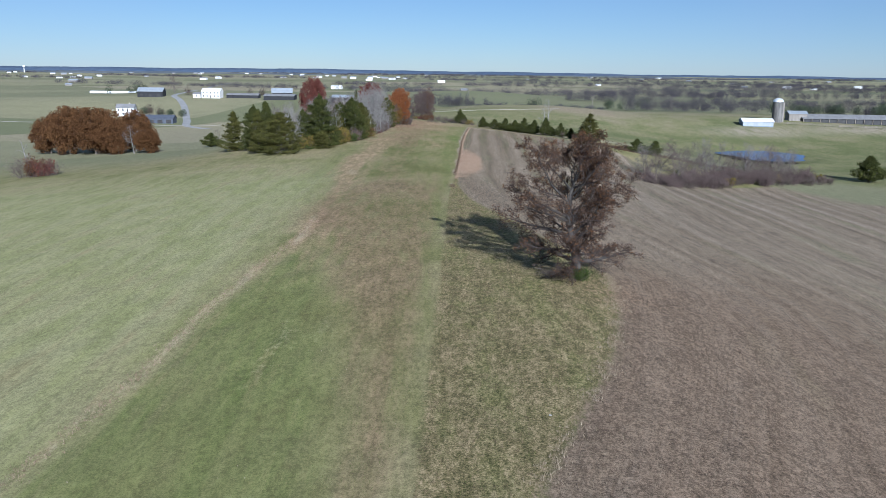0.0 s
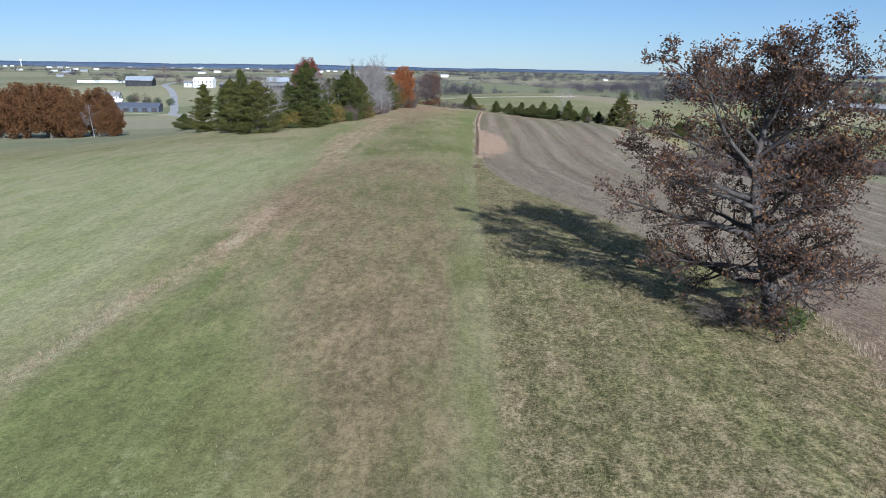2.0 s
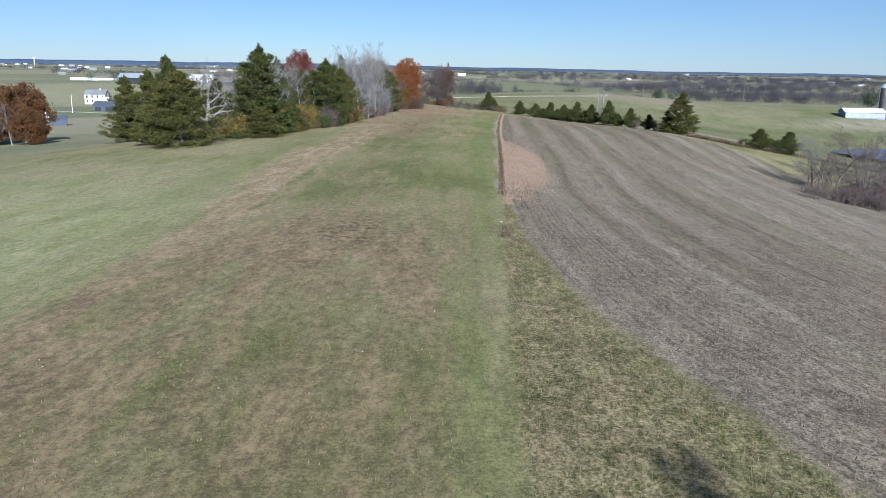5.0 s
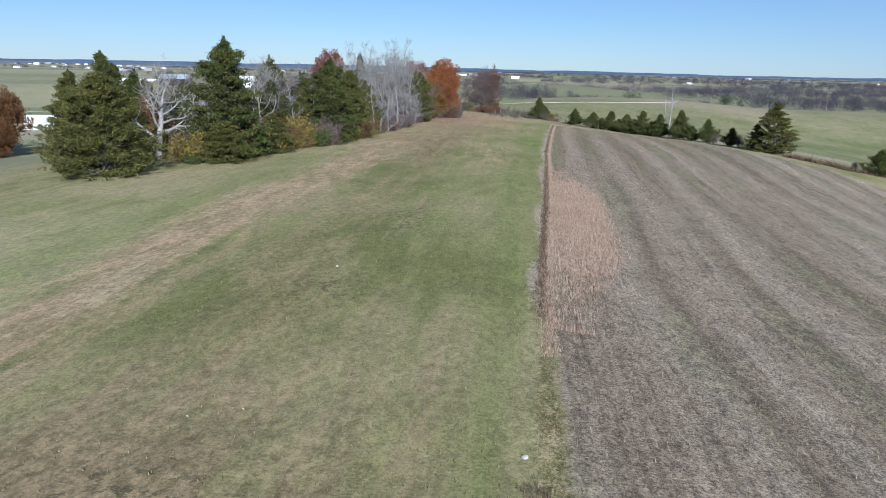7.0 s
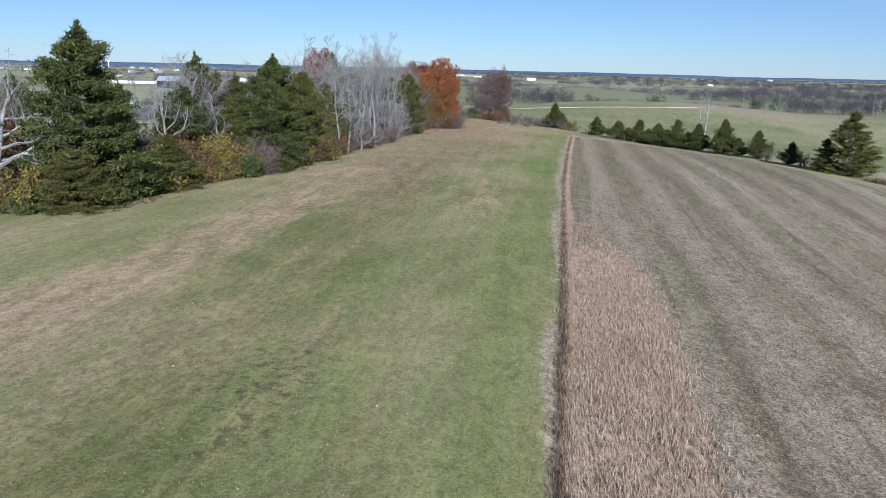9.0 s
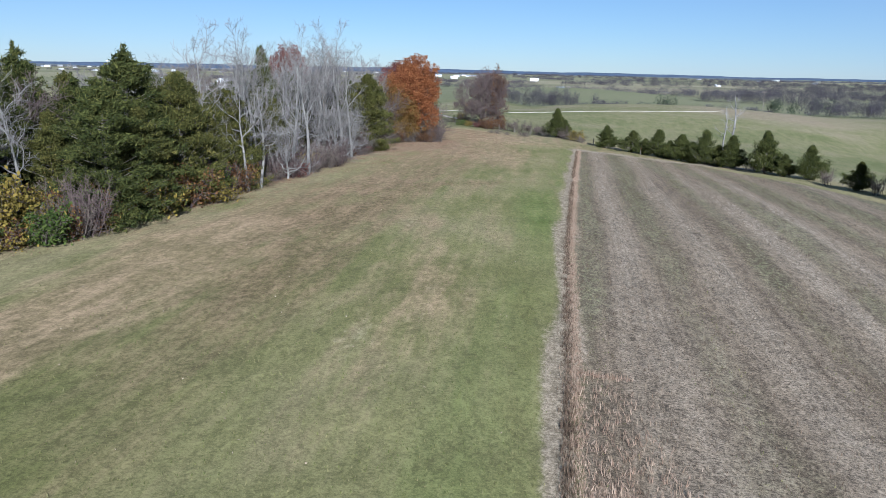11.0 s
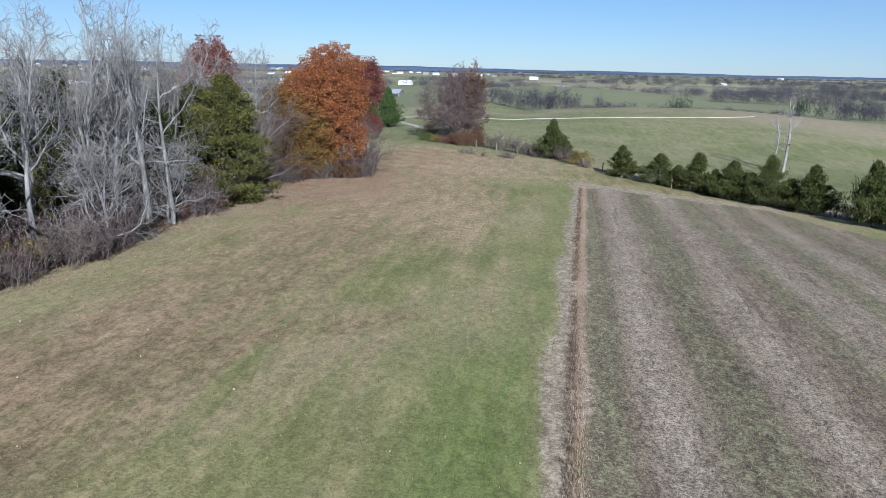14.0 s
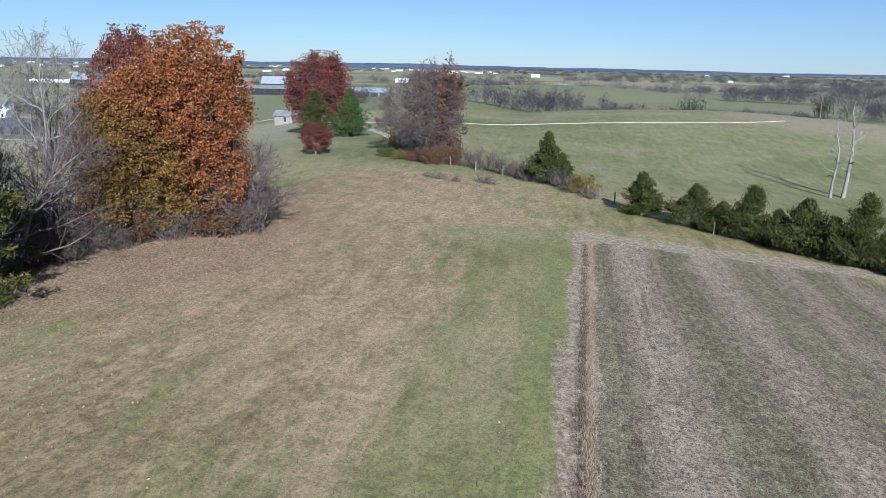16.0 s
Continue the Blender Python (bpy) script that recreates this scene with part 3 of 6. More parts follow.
def land_masks(x, y):
    """How much of each cover grows at a place."""
    d = {}
    far_end = 307.5 + 0.10 * (x - 10) - 0.004 * (x - 10) ** 2
    d["stubble"] = soft(x - stubble_left(y), np.interp(y, (100, 135), (4.0, 1.2))) * np.maximum(soft(stubble_right(y) - x, 2.5), soft(np.clip(190 + 0.72 * (x - 57), 170, 245) - y, 3.0) * soft(x - 50, 4)) * soft(far_end - y, 1.6)
    edge = margin(y)
    apron = soft(x - edge, np.interp(y, (90, 130), (3.2, 1.0))) * soft(stubble_left(y) - x, 1.2) * soft(322 - y, 4)
    strip = soft(x - edge + np.interp(y, (140, 182, 215, 270, 305), (0.5, 0.45, 0.75, 0.95, 0.8)), 0.35) * soft(edge + 0.45 - x, 0.3) * soft(y - 146, 14) * soft(309 - y, 3)
    head = soft(2.2 - np.abs(y - far_end - 1.8), 2.0) * soft(x - 9, 3) * soft(46 - x, 8) * 0.8
    d["weed"] = apron * soft(155 - y, 20)
    d["strip"] = np.clip(strip + head, 0, 1)
    pale = np.interp(y, (20, 33, 44, 58, 68, 76, 85, 95, 131, 156, 170, 182, 206, 218, 230, 247, 302, 330), (-19, -18.4, -17.0, -16.8, -15.7, -15.0, -13.8, -14.2, -14.8, -16.4, -16.8, -15.2, -14.0, -14.4, -12.4, -10.4, -7.5, -6))
    d["tan"] = (np.exp(-((x - pale) / np.interp(y, (90, 125, 150, 190, 215, 240, 270), (0.9, 1.6, 2.5, 2.8, 4.6, 3.4, 4.5))) ** 2) * np.interp(y, (20, 90, 120, 135, 225, 250, 270, 340), (0.25, 0.35, 0.75, 1.25, 1.2, 0.8, 0.4, 0.3))
                + 0.75 * np.exp(-((x + 2.0) / 6.0) ** 2 - ((y - 291) / 14) ** 2) + 0.5 * np.exp(-((x - 0.8) / 2.4) ** 2 - ((y - 274) / 8) ** 2)
                + 0.42 * np.exp(-((x + 4) / 7) ** 2) * soft(y - 222, 50) * soft(345 - y, 20)
                + 0.55 * np.exp(-((x + 1.2) / 3.0) ** 2 - ((y - 208) / 13) ** 2) + 0.85 * np.exp(-((x + 12.5) / 3.2) ** 2 - ((y - 92) / 18) ** 2)
                + 0.55 * soft(y - 309 + 0.3 * np.maximum(x - 20, 0), 8) * soft(348 - y, 20) * soft(x + 14, 6))
    left = np.interp(y, (20, 40, 51, 65, 84, 95, 112, 125, 160, 220), (-2.5, -3.6, -5.3, -8.0, -11.2, -15.2, -16.5, -13.5, -11, -12))
    d["brown"] = soft(x - left, 6.0) * soft(edge - 1.6 - x, 3.2) * np.interp(y, (0, 30, 60, 100, 118, 136, 160, 300), (0.6, 0.9, 1.0, 0.95, 0.75, 0.25, 0.0, 0.0))
    d["brown"] = d["brown"] + 0.8 * np.exp(-((x + 6.5) / 4.5) ** 2 - ((y - 124) / 6) ** 2) + 0.55 * np.exp(-((x + 7.6) / 2.0) ** 2 - ((y - 214) / 14) ** 2)
    d["brown"] = d["brown"] + np.interp(y, (138, 200, 225, 262), (0.52, 0.55, 0.85, 0.80)) * np.exp(-((x + np.interp(y, (200, 232, 262), (8.5, 10.5, 7.0))) / np.interp(y, (200, 230), (4.2, 5.2))) ** 2) * soft(y - 138, 20) * soft(276 - y, 20)
    arc = np.interp(y, (225, 233, 240, 246, 249, 253), (-8.2, -7.5, -6.6, -5.6, -1.5, 2.0))      # where a mower turned
    d["brown"] = d["brown"] + 0.6 * np.exp(-((x - arc) / 1.1) ** 2) * soft(y - 224, 6) * soft(249 - y, 3) + 0.75 * np.exp(-((y - 249.5 - 0.7 * (x + 2)) / 1.3) ** 2 - ((x + 1.2) / 3.4) ** 2) + 0.45 * np.exp(-((x + 4.6) / 2.6) ** 2 - ((y - 290) / 9) ** 2) + 0.6 * np.exp(-((x + 1.3) / 0.4) ** 2 - ((y - 270) / 2.4) ** 2)
    d["lush"] = np.clip(0.55 * soft(edge - 0.7 - x, 1.2) * soft(x - edge + np.interp(y, (60, 100, 140, 200, 206, 216, 250, 310), (1.8, 2.0, 2.6, 5.0, 4.6, 2.6, 3.0, 3.2)), 2.6) * soft(y - 58, 20)
                        + 0.45 * np.exp(-((x + 5) / 4.5) ** 2 - ((y - 170) / 26) ** 2) + 0.7 * soft(left - 0.6 - x, 5.0) * soft(x - pale - 0.8, 1.5) * soft(88 - y, 8)
                        + 0.5 * np.exp(-((x + 21) / 3.0) ** 2) * soft(y - 130, 30) * soft(205 - y, 20) + 0.6 * np.exp(-((x + 13.0) / 2.5) ** 2 - ((y - 240) / 16) ** 2)
                        + 0.6 * np.exp(-((x + 6.0) / 2.0) ** 2 - ((y - 258) / 7) ** 2) + 0.9 * np.exp(-((x - 3.2) / 1.9) ** 2 - ((y - 238) / 14) ** 2) + 0.55 * np.exp(-((x + 6.6) / 2.2) ** 2 - ((y - 278) / 6) ** 2), 0, 1)
    d["bleached"] = np.clip(0.85 * np.exp(-((x - pale) / 0.55) ** 2) * soft(98 - y, 10) + 0.5 * np.exp(-((x + 8.4) / 3.4) ** 2 - ((y - 54) / 7) ** 2) + 0.6 * np.exp(-((x + 15) / 1.6) ** 2 - ((y - 146) / 9) ** 2)
                            + 0.5 * np.exp(-((x + 2.5) / 2.0) ** 2 - ((y - 202) / 5) ** 2) + 0.5 * np.exp(-((x + 4.6) / 1.8) ** 2 - ((y - 226) / 3) ** 2), 0, 1)
    d["foxtail"] = soft(x - stubble_left(y), 0.8) * soft(edge + np.interp(y, (150, 160, 186, 200), (2.6, 4.4, 4.4, 2.0)) - x, 1.4) * soft(y - 154, 4) * soft(192 - y, 8)
    wood_edge = np.interp(y, (170, 185, 200, 215, 232, 260, 285, 312), (-40, -33, -28, -26, -21, -19.5, -17.5, -14))
    d["litter"] = np.clip(np.exp(-np.where(x > wood_edge, (x - wood_edge) / 2.2, (wood_edge - x) / 9.0)) * soft(y - 196, 12) * soft(318 - y, 10) * soft(x + 60, 10)
                          + 0.95 * np.exp(-((x + 12) / 7) ** 2 - ((y - 292) / 16) ** 2)
                          + 0.5 * np.exp(-((x - 14) / 5) ** 2 - ((y - 62) / 8) ** 2), 0, 1)
    d["far"] = np.clip(soft(y - 345, 40) + soft(-x - 60, 30) * soft(y - 200, 60) + soft(x - stubble_right(y) - 6, 8) * soft(y - 180, 10) * soft(y - 330 + 2 * (x - 30), 20), 0, 1)
    d["scuff"] = np.clip(np.exp(-((x + 5.0) / 2.6) ** 2 - ((y - 165) / 8) ** 2) + np.exp(-((x + 6.0) / 2.0) ** 2 - ((y - 146) / 3.5) ** 2) + 1.2 * np.exp(-((x + 6) / 3.2) ** 2 - ((y - 126) / 5) ** 2)
                         + 0.5 * np.exp(-((x + 6.5) / 3) ** 2 - ((y - 214) / 8) ** 2) + 0.6 * np.exp(-((x + 6) / 5) ** 2 - ((y - 96) / 14) ** 2) + 0.5 * np.exp(-((x + 12) / 6) ** 2 - ((y - 58) / 14) ** 2), 0, 1) * soft(margin(y) - 1 - x, 1)
    d["russet"] = np.exp(-((x - 18) / 8) ** 2 - ((y - 52) / 18) ** 2) + 0.6 * np.exp(-((x - 12) / 7) ** 2 - ((y - 34) / 10) ** 2) + 0.75 * np.exp(-((x - 30) / 24) ** 2 - ((y - 40) / 45) ** 2)
    d["hill"] = soft(x + 30, 30) * soft(330 - x, 60) * soft(y - 315 + np.clip(x - 40, 0, 90), 30) * soft(520 - y, 20)
    d["hill_brown"] = 1.1 * np.exp(-((x - 82) / 24) ** 2 - ((y - 440) / 32) ** 2) + 0.5 * np.exp(-((y - 462) / 24) ** 2) - 0.25
    d["row"] = drilled(x, y)
    d["worn"] = np.clip(np.exp(-((x - 150) / 22) ** 2 - ((y - 392) / 12) ** 2) + np.exp(-((x - 215) / 40) ** 2 - ((y - 402) / 14) ** 2)
                        + 0.7 * np.exp(-((x + 16.5) / 1.2) ** 2 - ((y - 276) / 7) ** 2), 0, 1)
    return d


ny, nx = GZ.shape
idx = np.arange(nx * ny).reshape(ny, nx)
quads = np.stack([idx[:-1, :-1], idx[:-1, 1:], idx[1:, 1:], idx[1:, :-1]], -1).reshape(-1, 4)
me = bpy.data.meshes.new("ground")
me.vertices.add(nx * ny)
me.vertices.foreach_set("co", np.stack([XX, YY, GZ], -1).reshape(-1))
me.loops.add(quads.size)
me.loops.foreach_set("vertex_index", quads.reshape(-1).astype(np.int32))
me.polygons.add(len(quads))
me.polygons.foreach_set("loop_start", np.arange(0, quads.size, 4, dtype=np.int32))
me.polygons.foreach_set("use_smooth", np.ones(len(quads), bool))
for key, value in land_masks(XX, YY).items():
    a = me.attributes.new(key, "FLOAT", "POINT")
    a.data.foreach_set("value", value.reshape(-1).astype(np.float32))
me.materials.append(M["ground"])
me.update(calc_edges=True)
me.validate()
tagged(new("ground", me), "rolling farmland with mown grass, crop stubble and pastures", "ground", kind="structure")


def lane(name, points, width, material, label, rise=0.10):
    """A road or lane laid on the land along a smooth line."""
    pts = np.array(points, float)
    s = np.concatenate([[0], np.cumsum(np.hypot(*np.diff(pts, axis=0).T))])
    q = np.arange(0, s[-1], 4.0)
    line = hermite(s, pts, q)
    d = np.gradient(line, axis=0)
    d /= np.linalg.norm(d, axis=1)[:, None]
    side = np.stack([d[:, 1], -d[:, 0]], -1)
    verts, faces, cols = [], [], 5
    for k in range(cols):
        off = (k / (cols - 1) - 0.5) * width
        p = line + side * off
        crown = rise if 0 < k < cols - 1 else rise - 0.35
        verts.append(np.column_stack([p, ground_z(p[:, 0], p[:, 1]) + crown]))
    n = len(q)
    v = np.concatenate(verts)
    for k in range(cols - 1):
        for i in range(n - 1):
            faces.append((k * n + i, k * n + i + 1, (k + 1) * n + i + 1, (k + 1) * n + i))
    ob = mesh_object(name, v, faces, material)
    return tagged(ob, label, "road", kind="structure")


lane("road", [(-132, 470), (-150, 489), (-160, 520), (-176, 570), (-190, 612), (-205, 650), (-222, 690), (-232, 760), (-260, 900), (-320, 1150), (-380, 1500)], 6.5, "asphalt", "grey asphalt country road bending past the houses", 0.16)
lane("farm_drive", [(-152, 492), (-190, 492), (-240, 500), (-300, 512)], 4.0, "gravel", "gravel drive beside the grey barn", 0.14)
lane("field_lane", [(-150, 489), (-120, 500), (-85, 512), (-55, 520)], 3.0, "gravel", "pale farm track across the pasture", 0.12)
lane("gravel_lane", [(-40, 424), (-6, 425), (13, 429), (36, 434), (50, 439), (60, 445), (66, 451)], 0.95, "gravel", "pale gravel lane over the pasture hill", 0.12)
lane("yard_lane", [(-14, 372), (-18, 385), (-24, 400), (-34, 420), (-50, 440)], 2.4, "gravel", "pale dirt drive between the trees", 0.10)

# pond
bm = bmesh.new()
ring = [bm.verts.new((128 + (15 + 2 * math.sin(3 * a) + 1.2 * math.sin(5 * a + 1)) * math.cos(a), 322 + (23 + 2.5 * math.sin(2 * a + 1)) * math.sin(a), -15.55)) for a in np.linspace(0, 2 * math.pi, 48, endpoint=False)]
bm.faces.new(ring)
tagged(part("pond", bm, "water", None), "small farm pond below the barns, painted the blue of reflected sky", "pond", kind="structure")

# ---- plants ----
UP = Vector((0, 0, 1))


def turned(d, angle, spin):
    """The direction d bent by angle, towards the side that spin names."""
    side = d.cross(UP if abs(d.z) < 0.95 else Vector((1, 0, 0))).normalized()
    other = d.cross(side)
    s = side * math.cos(spin) + other * math.sin(spin)
    return (d * math.cos(angle) + s * math.sin(angle)).normalized()


def sprout(rng, out, p, d, length, r, level, spec):
    """Grow one branch and its side branches into out."""
    seg = spec["seg"][level]
    pts, rad = [p.copy()], [r]
    wob, rise = spec["wob"][level], spec["rise"][level]
    d = d.copy()
    for i in range(seg):
        d = (d + Vector((rng.gauss(0, wob), rng.gauss(0, wob), rng.gauss(0, wob) + rise))).normalized()
        p = p + d * (length / seg)
        pts.append(p.copy())
        rad.append(max(r * (1 - (1 - spec["taper"]) * (i + 1) / seg), spec["thin"] * 0.6))
    out.append((pts, rad, level))
    if level + 1 >= len(spec["seg"]):
        return
    kids = spec["kids"][level]
    spin = rng.uniform(0, 6.28)
    for k in range(kids):
        f = spec["start"][level] + (1 - spec["start"][level]) * (k + rng.uniform(0.1, 0.9)) / kids
        i = min(int(f * seg), seg - 1)
        q = pts[i].lerp(pts[i + 1], f * seg - i)
        spin += 2.4 + rng.uniform(-0.5, 0.5)
        way = (pts[i + 1] - pts[i]).normalized()
        if level == 0:
            tall = (q.z - pts[0].z) / max(length, 0.01)
            size = spec["reach"] * spec["shape"](tall) * rng.uniform(0.75, 1.15)
            angle = spec["fan"](tall) + rng.uniform(-0.18, 0.18)
        else:
            size = length * spec["ratio"][level] * (1.1 - 0.55 * f) * rng.uniform(0.7, 1.25)
            angle = spec["angle"][level] + rng.uniform(-0.25, 0.25)
        thick = max(rad[i] * (0.62 if level else spec.get("stout", 0.5)) * (0.6 + 0.4 * min(size / max(spec["reach"], 0.1), 1)), spec["thin"])
        sprout(rng, out, q, turned(way, angle, spin), size, thick, level + 1, spec)


SIDES = (9, 5, 3, 3, 3)


def tubes(branches, most=9):
    """Vertices and faces of round, tapered branches."""
    groups = {}
    for pts, rad, level in branches:
        groups.setdefault((len(pts), min(SIDES[level], most)), []).append((pts, rad))
    verts, faces, base = [], [], 0
    for (n, s), items in groups.items():
        P = np.array([[tuple(q) for q in pts] for pts, _ in items])
        R = np.array([rad for _, rad in items])
        D = P[:, -1] - P[:, 0]
        D /= np.linalg.norm(D, axis=1)[:, None] + 1e-9
        ref = np.where(np.abs(D[:, 2:3]) < 0.9, np.array([[0, 0, 1.0]]), np.array([[1.0, 0, 0]]))
        A = np.cross(D, ref)
        A /= np.linalg.norm(A, axis=1)[:, None]
        B = np.cross(D, A)
        th = np.linspace(0, 2 * math.pi, s, endpoint=False)
        ring = A[:, None, :] * np.cos(th)[None, :, None] + B[:, None, :] * np.sin(th)[None, :, None]
        V = P[:, :, None, :] + R[:, :, None, None] * ring[:, None, :, :]
        k = len(items)
        ids = base + np.arange(k * n * s).reshape(k, n, s)
        nxt = np.roll(ids, -1, axis=2)
        F = np.stack([ids[:, :-1], nxt[:, :-1], nxt[:, 1:], ids[:, 1:]], -1).reshape(-1, 4)
        verts.append(V.reshape(-1, 3))
        faces.append(F)
        base += k * n * s
    return np.concatenate(verts), np.concatenate(faces)


def blades(centres, size, rng, stretch=1.0, aim=None, aim_weight=0.0, droop=0.0, narrow=False):
    """Small four-cornered leaves of random turn round the centres, or turned along aim."""
    n = len(centres)
    a = rng.normal(size=(n, 3))
    if aim is not None:
        a = a / np.linalg.norm(a, axis=1)[:, None] * (1 - aim_weight) + aim * aim_weight
    a[:, 2] -= droop
    a /= np.linalg.norm(a, axis=1)[:, None]
    b = np.cross(a, rng.normal(size=(n, 3)))
    b /= np.linalg.norm(b, axis=1)[:, None]
    s = size * rng.uniform(0.6, 1.35, size=(n, 1))
    la, lb = a * s * stretch * 0.5, b * s * 0.5
    c = np.asarray(centres)
    if narrow:
        return np.stack([c - la + lb * 0.5, c - la - lb * 0.5, c + la], 1).reshape(-1, 3), np.arange(3 * n).reshape(-1, 3)
    v = np.stack([c - la, c + lb * 0.8 - la * 0.1, c + la, c - lb * 0.8 - la * 0.1], 1).reshape(-1, 3)
    return v, np.arange(4 * n).reshape(-1, 4)


def twig_points(branches, levels, per, rng, spread):
    """Places along the outer branches, for leaves."""
    P, Q = [], []
    for pts, _, level in branches:
        if level in levels:
            for i in range(len(pts) - 1):
                P.append(tuple(pts[i]))
                Q.append(tuple(pts[i + 1]))
    P, Q = np.array(P), np.array(Q)
    P, Q = np.repeat(P, per, 0), np.repeat(Q, per, 0)
    f = rng.uniform(0.2, 1.0, size=(len(P), 1))
    return P + (Q - P) * f + rng.normal(size=P.shape) * spread


def woody(name, seed, spec, height, radius, bark, twig, lean=(0, 0)):
    """A thing with a trunk (trunk and main limbs) and a crown of branches; gives it back with its branches."""
    rng = random.Random(seed)
    out = []
    sprout(rng, out, Vector((0, 0, -0.25)), Vector((lean[0], lean[1], 1)).normalized(), height, radius, 0, spec)
    base = new(name)
    base.empty_display_size = 0.5
    mesh_object("trunk", *tubes([b for b in out if b[2] <= 1]), bark, base, smooth=True)
    mesh_object("crown", *tubes([b for b in out if b[2] > 1]), twig, base)
    return base, out


def leaves(base, name, centres, size, material, seed, label="", stretch=1.3):
    rng = np.random.default_rng(seed)
    return mesh_object(name, *blades(centres, size, rng, stretch), material, base, label)


USED = set()


def plant(proto, x, y, wide=1.0, tall=None, turn=0.0, sink=0.0, label=""):
    """Stand a grown plant on the land; the first call moves the plant itself, later ones copy it."""
    m = pose(x, y, float(ground_z(x, y)) - sink, 0, 0, turn) @ Matrix.Diagonal((wide, wide, wide if tall is None else tall, 1))
    if proto.name not in USED:
        USED.add(proto.name)
        proto.matrix_basis = m
        ob = proto
    else:
        s = proto.scale
        ob = copy_thing(proto, m @ Matrix.Diagonal((1 / s[0], 1 / s[1], 1 / s[2], 1)))
    if label:
        ob["label"] = label
    return ob


# The lone oak in the field: spreading low limbs, dry leaves left mostly in the upper crown.
OAK = dict(thin=0.0145, stout=0.58, seg=(10, 7, 4, 3, 1), wob=(0.08, 0.12, 0.16, 0.22, 0.2), rise=(0.03, 0.04, 0.03, 0.01, 0.02), taper=0.16, kids=(34, 11, 8, 5), start=(0.125, 0.20, 0.2, 0.15),
           reach=5.4, ratio=(0, 0.44, 0.46, 0.5), angle=(0, 0.70, 0.8, 0.8), shape=lambda f: np.interp(f, (0.1, 0.3, 0.5, 0.7, 0.85, 1.0), (0.86, 0.94, 1.06, 1.04, 0.84, 0.50)),
           fan=lambda f: np.interp(f, (0.1, 0.3, 0.5, 0.7, 0.85, 1.0), (1.62, 1.38, 1.18, 1.06, 0.98, 0.85)))
oak, limbs = woody("lone_tree", 12, OAK, 9.9, 0.42, "oak_bark", "oak_twig", (0.02, 0.01))
rng1 = np.random.default_rng(5)
spots = twig_points(limbs, (3, 4), 2, rng1, 0.12)
keep = rng1.random(len(spots)) < np.clip(0.36 + 0.070 * np.maximum(spots[:, 2] - 2.0, 0) + 0.30 * np.exp(-((spots[:, 0] - 1.2) ** 2 + spots[:, 1] ** 2) / 5.0) * (spots[:, 2] > 8.8), 0.03, 0.95)
leaves(oak, "leaves", spots[keep], 0.100, "oak_leaf", 6, "dry brown-red leaves")
tagged(oak, "lone spreading oak with bare branches and dry brown leaves", "tree")
plant(oak, 12.1, 66.4, 1.0, 0.96, 0)


def shrub_proto(name, seed, material, twig, width, height, count, leaf, label, dense=1.0):
    """A low bush of many stems with small leaves."""
    rng = random.Random(seed)
    nr = np.random.default_rng(seed)
    out = []
    spec = dict(thin=0.012, seg=(3, 2, 1), wob=(0.12, 0.2, 0.2), rise=(0.05, 0.03, 0.0), taper=0.25, kids=(8, 7), start=(0.15, 0.2), reach=width * 0.34, ratio=(0, 0.5), angle=(0, 0.8),
                shape=lambda f: 1.0 - 0.5 * f, fan=lambda f: 0.8)
    for k in range(11):
        a, t = rng.uniform(0, 6.28), rng.uniform(0.0, 0.75)
        p = Vector((math.cos(a) * width * 0.22 * rng.random(), math.sin(a) * width * 0.22 * rng.random(), -0.1))
        d = Vector((math.cos(a) * math.sin(t), math.sin(a) * math.sin(t), math.cos(t)))
        sprout(rng, out, p, d, height * rng.uniform(0.6, 1.0), 0.035, 0, spec)
    base = new(name)
    mesh_object("brushwood", *tubes(out, 3), twig, base)
    pts = twig_points(out, (1, 2), 1, nr, 0.12)
    pts = np.repeat(pts, max(1, int(count / len(pts)) + 1), 0) + nr.normal(size=(len(pts) * max(1, int(count / len(pts)) + 1), 3)) * 0.16
    pts = pts[nr.permutation(len(pts))[:count]]
    pts[:, 2] = np.maximum(pts[:, 2], 0.05)
    leaves(base, "foliage", pts, leaf, material, seed)
    return tagged(base, label, "shrub")


